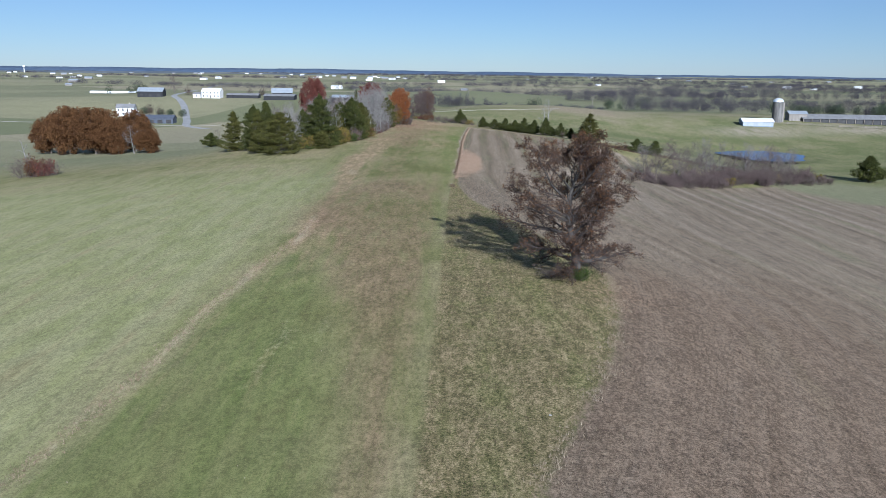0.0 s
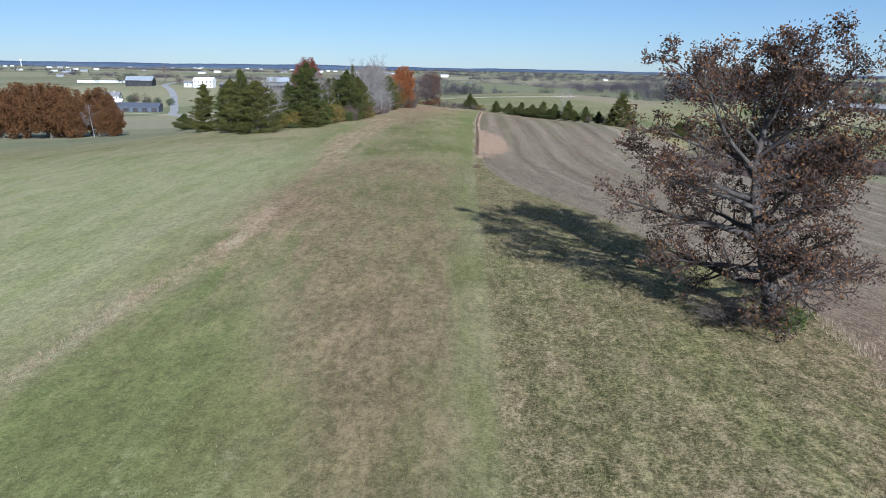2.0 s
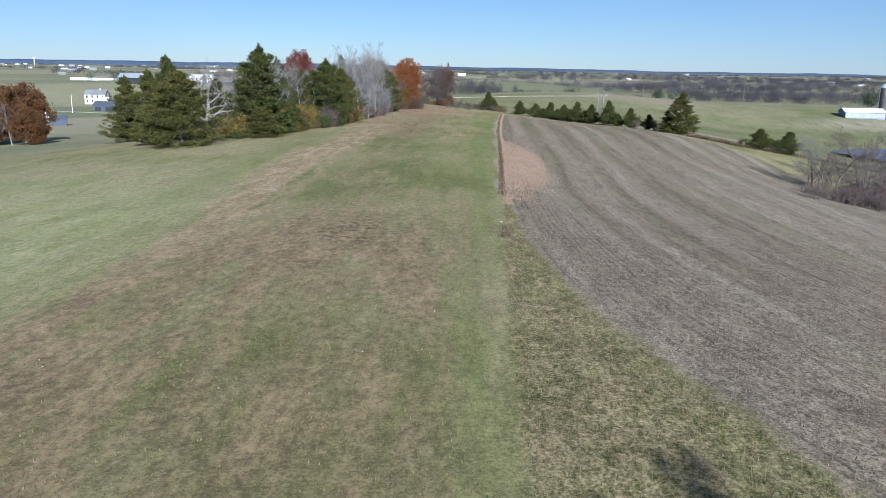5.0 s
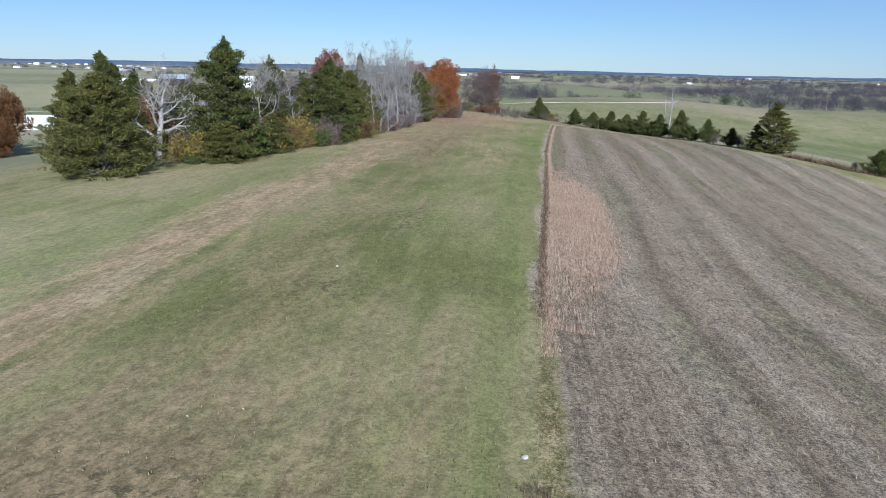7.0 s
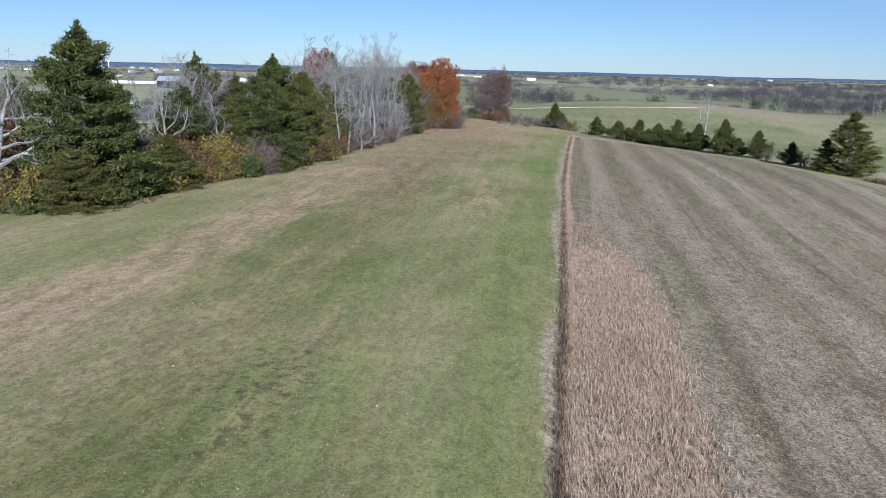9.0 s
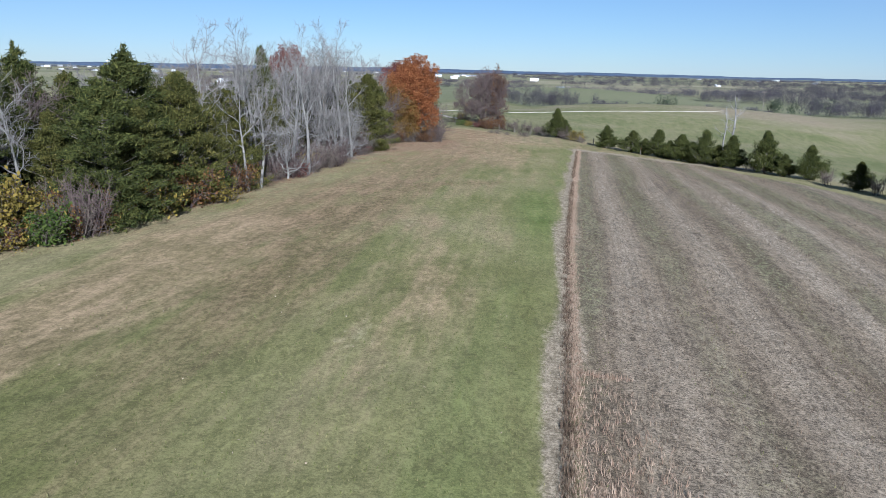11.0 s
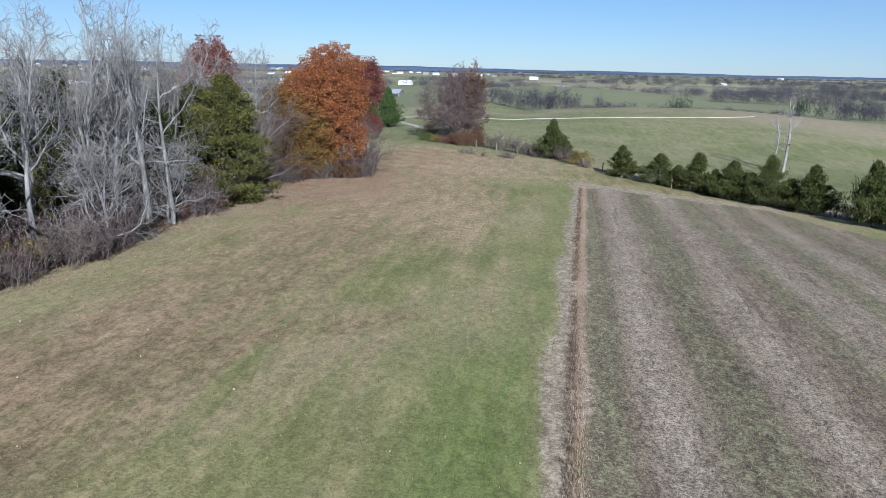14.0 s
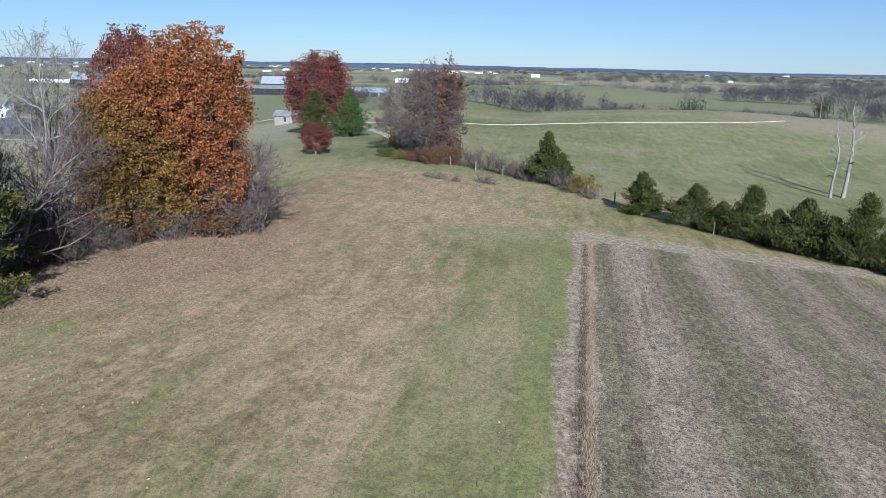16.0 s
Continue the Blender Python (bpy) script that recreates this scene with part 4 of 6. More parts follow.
def cedar_proto(name, seed, height, width, material, label, boughs=170, sprays=34, ragged=0.25, size=0.27, form="column"):
    """An eastern cedar: layered, ragged boughs, each a fan of small sprays, round a straight trunk."""
    nr = np.random.default_rng(seed)
    base = new(name)
    trunk = [([Vector((0, 0, -0.2)), Vector((0.03, 0, height * 0.4)), Vector((0, 0.03, height * 0.96))], [0.16 + 0.008 * height, 0.11, 0.02], 1)]
    h = nr.uniform(0, 1, boughs) ** 1.12 * 0.965 + 0.02
    az = nr.uniform(0, 2 * math.pi, boughs)
    outline = {"column": ((0, 0.06, 0.22, 0.45, 0.65, 0.82, 0.93, 1.0), (0.82, 1.0, 0.98, 0.82, 0.62, 0.38, 0.20, 0.07)),
               "bush": ((0, 0.06, 0.22, 0.5, 0.75, 0.92, 1.0), (0.92, 1.0, 0.86, 0.56, 0.27, 0.10, 0.03))}[form]
    prof = np.interp(h, *outline)
    k = nr.uniform(0, 6.28, 4)
    lobe = (1 + ragged * 0.55 * np.sin(2 * az + 7 * h + k[0]) * np.sin(11 * h + az + k[1]) + ragged * 0.45 * np.sin(5 * az + 17 * h + k[2]) + nr.normal(size=boughs) * ragged * 0.42)
    R = width * 0.5 * prof * np.clip(lobe, 0.4, 1.55)
    tips = np.stack([R * np.cos(az), R * np.sin(az), h * height + R * (nr.uniform(0.02, 0.34, boughs) if form == "column" else nr.uniform(0.2, 0.6, boughs))], -1)
    roots = np.stack([0 * R, 0 * R, np.maximum(h * height - R * 0.25, 0.2)], -1)
    for a, b in zip(roots, tips):
        mid = (a + b) / 2
        trunk.append(([Vector(a), Vector(mid) - Vector((0, 0, 0.06)), Vector(b)], [0.035, 0.022, 0.006], 3))
    mesh_object("trunk", *tubes(trunk), "bark", base)
    # each bough carries a few fans of foliage towards its tip
    fans = 6
    f = nr.uniform(0.42, 1.04, size=(boughs, fans, 1)) ** 0.75
    side = np.stack([-np.sin(az), np.cos(az), 0 * az], -1)[:, None, :] * nr.normal(size=(boughs, fans, 1)) * (0.10 + 0.15 * R[:, None, None])
    centre = roots[:, None, :] + (tips - roots)[:, None, :] * f + side * f
    spread = (0.05 + 0.028 * width) * np.array([1, 1, 0.55 if form == "column" else 0.85])
    per = max(2, sprays // fans)
    pts = (centre[:, :, None, :] + nr.normal(size=(boughs, fans, per, 3)) * spread).reshape(-1, 3)
    aim = (tips - roots) / (np.linalg.norm(tips - roots, axis=1)[:, None] + 1e-6) + np.array([0, 0, 0.25 if form == "column" else 0.7])
    aim = np.repeat(aim / np.linalg.norm(aim, axis=1)[:, None], fans * per, 0)
    pts[:, 2] = np.maximum(pts[:, 2], 0.1)
    lead = nr.uniform(0.80, 1.03, size=int(2.0 * sprays))
    slim = (1.09 - lead)[:, None] * width * 0.16
    tip = np.column_stack([nr.normal(size=(len(lead), 2)) * slim, lead * height])
    pts, aim = np.concatenate([pts, tip]), np.concatenate([aim, np.tile([[0.0, 0.0, 1.0]], (len(tip), 1))])
    mesh_object("foliage", *blades(pts, size, nr, 2.1, aim, 0.5, narrow=True), material, base)
    return tagged(base, label, "tree")


cedars = [cedar_proto("cedar_tree", 21, 10, 6.2, "cedar", "dark green eastern cedar, broad and ragged, at the wood's edge", 210, 150, 0.62, 0.15),
          cedar_proto("cedar_tree", 22, 10, 4.6, "olive_cedar", "olive green eastern cedar with an uneven cone", 180, 150, 0.7, 0.15),
          cedar_proto("cedar_tree", 23, 10, 7.4, "olive_cedar", "wide olive and green cedar with foliage to the ground", 240, 160, 0.6, 0.16),
          cedar_proto("cedar_tree", 24, 10, 5.2, "cedar", "dark green cedar with a pointed top", 200, 150, 0.62, 0.15)]
small_cedars = [cedar_proto("young_cedar", 31, 4, 3.9, "cedar", "bushy young cedar beside the field fence", 130, 130, 0.75, 0.13, "bush"),
                cedar_proto("young_cedar", 32, 4.4, 4.2, "cedar", "broad young cedar in the fence row", 150, 130, 0.8, 0.11, "bush"),
                cedar_proto("young_cedar", 33, 4.6, 3.3, "cedar", "pointed young cedar in the fence row", 120, 120, 0.75, 0.13, "bush")]


def egg(f):
    return float(np.interp(f, (0.0, 0.1, 0.35, 0.7, 1.0), (0.75, 1.0, 1.0, 0.74, 0.36)))


def dome(f):
    return float(np.interp(f, (0.0, 0.1, 0.35, 0.7, 1.0), (0.7, 0.95, 1.0, 0.95, 0.72)))


BARE = dict(thin=0.017, seg=(7, 5, 3, 2), wob=(0.13, 0.18, 0.20, 0.22), rise=(0.03, 0.07, 0.05, 0.03), taper=0.2, kids=(12, 6, 6), start=(0.22, 0.2, 0.15),
            reach=4.0, ratio=(0, 0.50, 0.52), angle=(0, 0.65, 0.7), shape=egg, fan=lambda f: np.interp(f, (0.2, 0.6, 1.0), (0.95, 0.72, 0.40)))


def bare_proto(seed, height, radius, reach, bark, twig, label, start=0.22, kids=(12, 6, 6), fan=None, name="bare_tree", thin=0.017, shape=egg, crooked=False):
    spec = dict(BARE)
    if crooked:
        spec["seg"], spec["wob"], spec["rise"], spec["stout"], spec["angle"] = (9, 7, 4, 2), (0.10, 0.27, 0.32, 0.28), (0.03, 0.09, 0.04, 0.02), 0.62, (0, 0.85, 0.9)
    spec["reach"], spec["start"], spec["kids"], spec["thin"] = reach, (start, 0.2, 0.15), kids, thin
    spec["shape"] = shape
    if fan:
        spec["fan"] = fan
    ob, out = woody(name, seed, spec, height, radius, bark, twig, (random.Random(seed).uniform(-0.1, 0.1), random.Random(seed + 1).uniform(-0.1, 0.1)))
    return tagged(ob, label, "tree"), out


wide_fan = lambda f: np.interp(f, (0.1, 0.5, 1.0), (1.25, 0.95, 0.5))
fork_fan = lambda f: np.interp(f, (0.25, 0.6, 1.0), (1.15, 0.80, 0.42))
bares = [bare_proto(41, 8.8, 0.21, 4.2, "white_bark", "pale_twig", "leafless tree with whitish bark and crooked forking limbs", 0.34, (10, 7, 7), fork_fan, thin=0.015, shape=dome, crooked=True)[0],
         bare_proto(48, 9.4, 0.18, 3.5, "white_bark", "pale_twig", "slender leafless tree with a whitish bole and few limbs", 0.40, (9, 6, 7), fork_fan, thin=0.015, shape=dome, crooked=True)[0],
         bare_proto(43, 8.6, 0.19, 4.2, "bark", "grey_twig", "leafless grey-brown tree with fine twigs", 0.16, (14, 8, 8), wide_fan, thin=0.013, shape=dome)[0],
         bare_proto(44, 10, 0.15, 3.6, "bark", "twig", "thin leafless brown tree in the wood", 0.2, (14, 7, 7), thin=0.013)[0],
         bare_proto(45, 10, 0.2, 5.0, "bark", "plum_twig", "leafless reddish-brown tree with a rounded crown", 0.08, (20, 8, 7), wide_fan)[0]]
low_bare = bare_proto(46, 4.4, 0.15, 4.2, "white_bark", "pale_twig", "low spreading leafless whitish tree at the grass's edge", 0.12, (20, 9, 8), wide_fan, thin=0.012, shape=dome, crooked=True)[0]

# dead snags: few limbs, bleached
DEAD = dict(thin=0.019, stout=0.50, seg=(9, 7, 4, 2), wob=(0.09, 0.24, 0.28, 0.25), rise=(0.02, 0.06, 0.04, 0.03), taper=0.25, kids=(15, 5, 4), start=(0.25, 0.25, 0.3), reach=2.6, ratio=(0, 0.5, 0.5), angle=(0, 0.8, 0.8),
            shape=egg, fan=lambda f: np.interp(f, (0.2, 1.0), (1.25, 0.55)))


def snag_proto(seed, height, radius, reach, label, lean=(0, 0), kids=(15, 5)):
    spec = dict(DEAD)
    spec["reach"], spec["kids"] = reach, (*kids, 3)
    rng = random.Random(seed)
    out = []
    sprout(rng, out, Vector((0, 0, -0.2)), Vector((lean[0], lean[1], 1)).normalized(), height, radius, 0, spec)
    ob = new("dead_tree")
    mesh_object("trunk", *tubes([b for b in out if b[2] == 0]), "white_bark", ob, smooth=True)
    mesh_object("crown", *tubes([b for b in out if b[2] > 0]), "white_bark", ob)
    return tagged(ob, label, "dead tree")


def clumps(nr, centre, radii, count, per, size, inner=0.35, bottom=-0.8, lobes=0):
    """Points of a crown: many small clumps in an uneven round, or on the outsides of several lesser rounds."""
    d = nr.normal(size=(count * 3, 3))
    d /= np.linalg.norm(d, axis=1)[:, None]
    d = d[d[:, 2] > bottom][:count]
    az, up = np.arctan2(d[:, 1], d[:, 0]), d[:, 2]
    if lobes:
        # lobes spread over the crown by the golden angle
        i = np.arange(lobes) + 0.5
        lz = 1 - 1.95 * i / lobes
        la = i * 2.399963 + nr.uniform(0, 6.28)
        flat = np.sqrt(np.clip(1 - lz ** 2, 0, 1))
        where = np.stack([flat * np.cos(la), flat * np.sin(la), lz], -1) * nr.uniform(0.52, 0.70, (lobes, 1)) * np.array([[1, 1, 1.06]])
        wide = nr.uniform(0.34, 0.50, lobes)
        pick = nr.integers(0, lobes, len(d))
        c = where[pick] + d * wide[pick][:, None] * (nr.uniform(inner, 1.0, len(d)) ** 0.4)[:, None]
        c = np.asarray(centre) + c * np.asarray(radii)
    else:
        k = nr.uniform(0, 6.28, 3)
        lobe = 1 + 0.09 * np.sin(3 * az + k[0]) + 0.08 * np.sin(5 * az + 4 * up + k[1]) + 0.08 * np.sin(7 * up + 2 * az + k[2]) + nr.normal(size=len(d)) * 0.035
        r = nr.uniform(inner, 1.0, len(d)) ** 0.45 * np.clip(lobe, 0.7, 1.07)
        c = np.asarray(centre) + d * np.asarray(radii) * r[:, None]
    p = np.repeat(c, per, 0)
    return p + np.clip(nr.normal(size=p.shape), -1.25, 1.25) * size * np.repeat(nr.uniform(0.6, 1.3, len(d)), per)[:, None]


def leafy_proto(name, seed, height, radius, wide, leaf_mats, count, per, leaf, bark, label, size=0.5, low=0.06, split=0.3, lobes=0):
    """A broad tree still in leaf: a branching frame within a crown of leaf clumps."""
    spec = dict(BARE)
    spec["reach"], spec["start"], spec["kids"] = wide * 0.42, (low + 0.04, 0.2, 0.15), (18, 6, 4)
    spec["fan"], spec["rise"] = (lambda f: np.interp(f, (0.05, 0.3, 0.6, 1.0), (1.45, 1.2, 0.92, 0.5))), (0.03, 0.03, 0.03, 0.02)
    spec["shape"] = dome
    ob, out = woody(name, seed, spec, height * 0.68, radius, bark, "twig")
    nr = np.random.default_rng(seed)
    rz = height * (1 - low) / 2
    pts = clumps(nr, (0, 0, height - rz), (wide / 2, wide / 2, rz), count, per, size, lobes=lobes)
    pts = pts[pts[:, 2] > 0.4]
    # the second colour of leaf takes the lower side
    if len(leaf_mats) > 1:
        turned_side = (pts[:, 2] / height + 0.07 * nr.normal(size=len(pts)) + 0.055 * pts[:, 0]) < split
        leaves(ob, "lower_foliage", pts[turned_side], leaf, leaf_mats[1], seed, "amber lower leaves")
        pts = pts[~turned_side]
    leaves(ob, "foliage", pts, leaf, leaf_mats[0], seed + 1)
    return tagged(ob, label, "tree")


maple = leafy_proto("maple_tree", 51, 13.6, 0.26, 8.2, ("maple_leaf", "amber_leaf"), 1000, 85, 0.125, "bark", "tall autumn maple with dense orange-red leaves", 0.30, 0.05, 0.24, 20)
amber = leafy_proto("maple_tree", 58, 11.0, 0.22, 6.6, ("maple_leaf", "amber_leaf"), 620, 80, 0.12, "bark", "amber and orange-brown maple beside the tall orange one", 0.32, 0.04, 0.80, 13)
rust = leafy_proto("autumn_tree", 52, 12.0, 0.3, 13.0, ("russet_leaf",), 620, 60, 0.26, "bark", "broad autumn tree with rust-brown leaves", 0.50, 0.02, lobes=15)
crimson = leafy_proto("red_tree", 53, 10.0, 0.2, 7.6, ("crimson_leaf",), 420, 70, 0.16, "bark", "autumn tree with thin dark red leaves", 0.38, 0.02)
garden = cedar_proto("evergreen", 57, 8, 6.6, "green_cedar", "dense green evergreen beside the dirt drive", 240, 90, 0.5, 0.2, "bush")
plum = bare_proto(54, 9.0, 0.28, 5.6, "bark", "plum_twig", "", 0.05, (44, 12, 12), wide_fan, "old_tree", 0.032, dome)
rngb = np.random.default_rng(9)
bits = twig_points(plum[1], (3,), 1, rngb, 0.1)
leaves(plum[0], "leaves", bits[(rngb.random(len(bits)) < 0.06 + 0.5 * (bits[:, 0] > 2.5))], 0.24, "russet_leaf", 55, "last rust-coloured leaves")
fine = clumps(rngb, (0, 0, 6.0), (6.2, 6.2, 5.4), 420, 26, 0.42)
mesh_object("brushwood", *blades(fine[fine[:, 2] > 0.6], 0.085, rngb, 9.0, narrow=True), "plum_twig", plum[0])
tagged(plum[0], "old spreading tree nearly bare with last rusty leaves", "tree")

shrubs = {
    "yellow": shrub_proto("shrub", 61, "yellow_leaf", "twig", 3.0, 2.6, 2200, 0.15, "shrub with yellow-green autumn leaves at the wood's edge"),
    "green": shrub_proto("shrub", 62, "green_leaf", "twig", 2.6, 2.2, 2200, 0.14, "green leafy shrub"),
    "russet": shrub_proto("shrub", 63, "russet_leaf", "plum_twig", 2.6, 2.4, 1500, 0.13, "shrub with rust-brown leaves"),
    "crimson": shrub_proto("shrub", 64, "crimson_leaf", "plum_twig", 2.4, 2.4, 1300, 0.12, "shrub with dark red leaves"),
    "bare": shrub_proto("shrub", 65, "brush_leaf", "plum_twig", 3.0, 2.6, 90, 0.07, "leafless grey-brown thicket shrub"),
    "brush": shrub_proto("shrub", 66, "brush_leaf", "twig", 2.8, 2.4, 420, 0.07, "tangled brown brush"),
}

def mass(name, protos, spots, label):
    """Many shrubs that nobody could tell apart, joined into one mesh; spots: which shrub, place, width, height, turn."""
    verts, faces, slots, mats, base = [], [], [], [], 0
    cache = {}
    for key, x, y, wide, tall, turn in spots:
        if key not in cache:
            cache[key] = []
            for ob in protos[key].children:
                me = ob.data
                co = np.empty(len(me.vertices) * 3)
                me.vertices.foreach_get("co", co)
                loop = np.empty(len(me.loops), int)
                me.loops.foreach_get("vertex_index", loop)
                size = len(me.polygons[0].vertices)
                if me.materials[0] not in mats:
                    mats.append(me.materials[0])
                cache[key].append((co.reshape(-1, 3), loop.reshape(-1, size), mats.index(me.materials[0])))
        c, sn = math.cos(radians(turn)), math.sin(radians(turn))
        z = float(ground_z(x, y)) - 0.05
        for co, loop, slot in cache[key]:
            v = np.stack([(co[:, 0] * c - co[:, 1] * sn) * wide + x, (co[:, 0] * sn + co[:, 1] * c) * wide + y, co[:, 2] * tall + z], -1)
            verts.append(v)
            faces.extend((loop + base).tolist())
            slots.append(np.full(len(loop), slot))
            base += len(v)
    me = bpy.data.meshes.new(name)
    me.from_pydata(np.concatenate(verts).tolist(), [], faces)
    for m in mats:
        me.materials.append(m)
    me.polygons.foreach_set("material_index", np.concatenate(slots).astype(np.int32))
    me.update()
    return tagged(new(name, me), label, "brush", kind="stuff")


# the lone tree's foot
plant(shrubs["green"], 12.0, 65.4, 0.7, 0.48, 20, label="green bush at the foot of the lone oak")
plant(shrubs["brush"], 10.6, 66.2, 1.1, 0.5, 80, label="brown brush at the foot of the lone oak")

# ---- the wood beside the grass ----
rw = random.Random(77)
# the cedars and the dead tree at the near end
for k, x, y, w, t, a in ((2, -35.5, 184.5, 1.12, 0.92, 0), (0, -41.2, 196, 0.75, 1.16, 40), (1, -42.0, 191, 0.9, 0.98, 90), (0, -41.5, 199, 0.9, 1.05, 200), (3, -28.7, 197.8, 1.35, 1.25, 15), (0, -30.2, 203.5, 0.75, 0.8, 15),
                         (2, -27.8, 194.4, 0.62, 0.42, 60), (2, -26.0, 205, 0.6, 0.45, 120), (1, -24.0, 234, 1.0, 0.95, 10), (2, -21.8, 238.5, 0.72, 0.82, 75), (3, -33, 228, 1.0, 1.18, 130),
                         (0, -23.0, 231.0, 0.62, 0.50, 20), (1, -26.5, 229.5, 0.8, 0.62, 260), (3, -31.5, 224.0, 0.9, 0.85, 310), (0, -26.5, 262, 0.6, 1.28, 300), (1, -30, 248, 0.9, 0.95, 33),
                         (2, -18.0, 278.0, 0.84, 0.98, 200), (2, -22.5, 286, 0.62, 0.86, 111), (3, -33, 275, 1.0, 0.95, 70), (1, -52, 208, 1.1, 1.0, 45), (3, -50, 222, 1.1, 1.1, 5)):
    plant(cedars[k], x, y, w, t, a, 0.1)
white_dead = snag_proto(71, 8.8, 0.40, 4.9, "bleached dead tree with forking limbs among cedars", (0.0, 0), (17, 8))
plant(white_dead, -36.6, 198.6, 1.05, 1.08, 0)
plant(rust, -43, 209, 0.36, 0.62, 40, 0.1, "orange-brown tree standing behind the cedars")
plant(snag_proto(72, 6.2, 0.2, 1.6, "broken pale trunk standing at the wood's edge", (0.03, 0), (7, 3)), -26.0, 225, 1, 1, 30)
for k, x, y, w, t in ((3, -46.5, 205, 0.9, 0.95), (1, -44.5, 214, 0.9, 0.9), (0, -39.5, 213, 0.8, 0.85), (1, -37.0, 207.5, 0.7, 0.62), (3, -36.0, 217, 0.8, 0.9)):
    plant(cedars[k], x, y, w, t, rw.uniform(0, 360), 0.1)
for x, y, s in ((-40.5, 205, 2.2), (-37.5, 203.5, 1.8), (-34.0, 206, 2.0), (-31.5, 209, 2.2), (-29.0, 212, 1.8), (-43, 203, 2.4)):
    plant(shrubs[rw.choice(("brush", "russet", "brush"))], x, y, s, s, rw.uniform(0, 360), 0.05)
# trees with pale bark along the edge
for k, x, y, w, t, a in ((0, -30, 214, 1.0, 1.05, 0), (1, -27.5, 219, 0.9, 0.95, 120), (0, -31, 222, 1.05, 1.1, 230), (1, -19.6, 237.6, 0.8, 0.98, 20), (0, -20.4, 241.0, 0.95, 1.25, 260), (1, -21.6, 245, 1.05, 1.25, 85),
                         (0, -25.5, 243, 1.1, 1.35, 10), (1, -24.0, 238, 1.0, 1.32, 170), (0, -20.0, 252.0, 1.0, 1.2, 140), (1, -19.4, 256, 0.95, 1.12, 310), (0, -22.0, 259.5, 1.05, 1.22, 45), (2, -19.6, 261, 0.9, 0.95, 15),
                         (0, -20.6, 266.5, 1.0, 1.15, 190), (1, -23.0, 271, 1.0, 1.15, 250), (2, -21.5, 276, 1.0, 1.1, 100), (0, -24.2, 280, 0.95, 1.12, 60), (2, -19.4, 280.5, 0.85, 0.85, 290), (4, -18.6, 288.0, 0.62, 0.80, 10),
                         (4, -10.6, 299.0, 0.66, 0.66, 77), (2, -17.2, 281.5, 0.8, 0.8, 200), (4, -13.5, 304.5, 0.5, 0.5, 5)):
    plant(bares[k], x, y, w, t * (0.9 if y < 256 else 1.05), a, 0.05)
for i in range(66):
    y = rw.uniform(207, 292)
    edge = float(np.interp(y, (200, 232, 260, 292), (-30, -22.5, -21, -20.5)))
    x = edge - rw.uniform(0.3, 1.0) ** 1.4 * 19
    plant(bares[rw.choice((0, 1, 2, 2, 3, 3, 4, 2))], x, y, rw.uniform(0.8, 1.1), rw.uniform(0.75, 1.08) * (1.0 if y < 258 else 1.1), rw.uniform(0, 360), 0.05)
for k, x, y, w, t, a in ((0, -20.6, 281.0, 0.95, 1.2, 15), (1, -22.6, 284.0, 1.0, 1.25, 100), (1, -19.9, 289.6, 0.8, 1.15, 200), (1, -22.4, 272.5, 1.0, 1.25, 310), (0, -21.6, 268.0, 1.0, 1.22, 75), (3, -19.6, 286.6, 0.7, 0.85, 40),
                         (2, -24.5, 278.5, 1.0, 1.2, 260), (2, -21.5, 293.0, 0.9, 1.15, 130)):
    plant(bares[k], x, y, w, t, a, 0.05)
for k, x, y, w, t, a in ((2, -20.5, 291.0, 1.0, 1.1, 30), (3, -22.5, 295.0, 1.0, 1.0, 160), (2, -19.0, 297.5, 0.9, 1.0, 220), (2, -24.5, 290.5, 1.0, 1.1, 75), (4, -18.6, 285.0, 0.8, 0.75, 300), (3, -26.5, 286.0, 1.0, 1.05, 10), (2, -23.0, 282.5, 0.9, 1.05, 340),
                         (2, -26.0, 274.0, 1.0, 1.1, 200), (2, -23.5, 266.0, 1.0, 1.05, 120), (2, -24.5, 255.0, 1.0, 1.1, 60), (2, -22.6, 248.0, 1.0, 1.1, 250), (3, -22.0, 240.0, 1.0, 1.0, 110), (2, -24.0, 233.0, 0.9, 1.0, 20), (4, -11.6, 300.5, 0.62, 0.6, 190)):
    plant(bares[k], x, y, w, t, a, 0.05)
for k, x, y, w, t, a in ((0, -18.6, 266.4, 1.05, 1.34, 300), (1, -17.9, 268.6, 0.9, 1.18, 20), (0, -20.2, 262.0, 1.1, 1.32, 110), (0, -21.2, 242.0, 1.1, 1.20, 215), (1, -18.0, 250.0, 1.0, 1.12, 75), (1, -19.2, 239.5, 0.8, 0.85, 150)):
    plant(bares[k], x, y, w, t, a, 0.05)
plant(low_bare, -17.9, 260.0, 1.05, 1.0, 40)
plant(low_bare, -18.4, 269.0, 0.9, 0.9, 200)
plant(low_bare, -14.6, 300.5, 1.0, 0.9, 100)
plant(low_bare, -19.0, 246.5, 0.8, 0.8, 10)
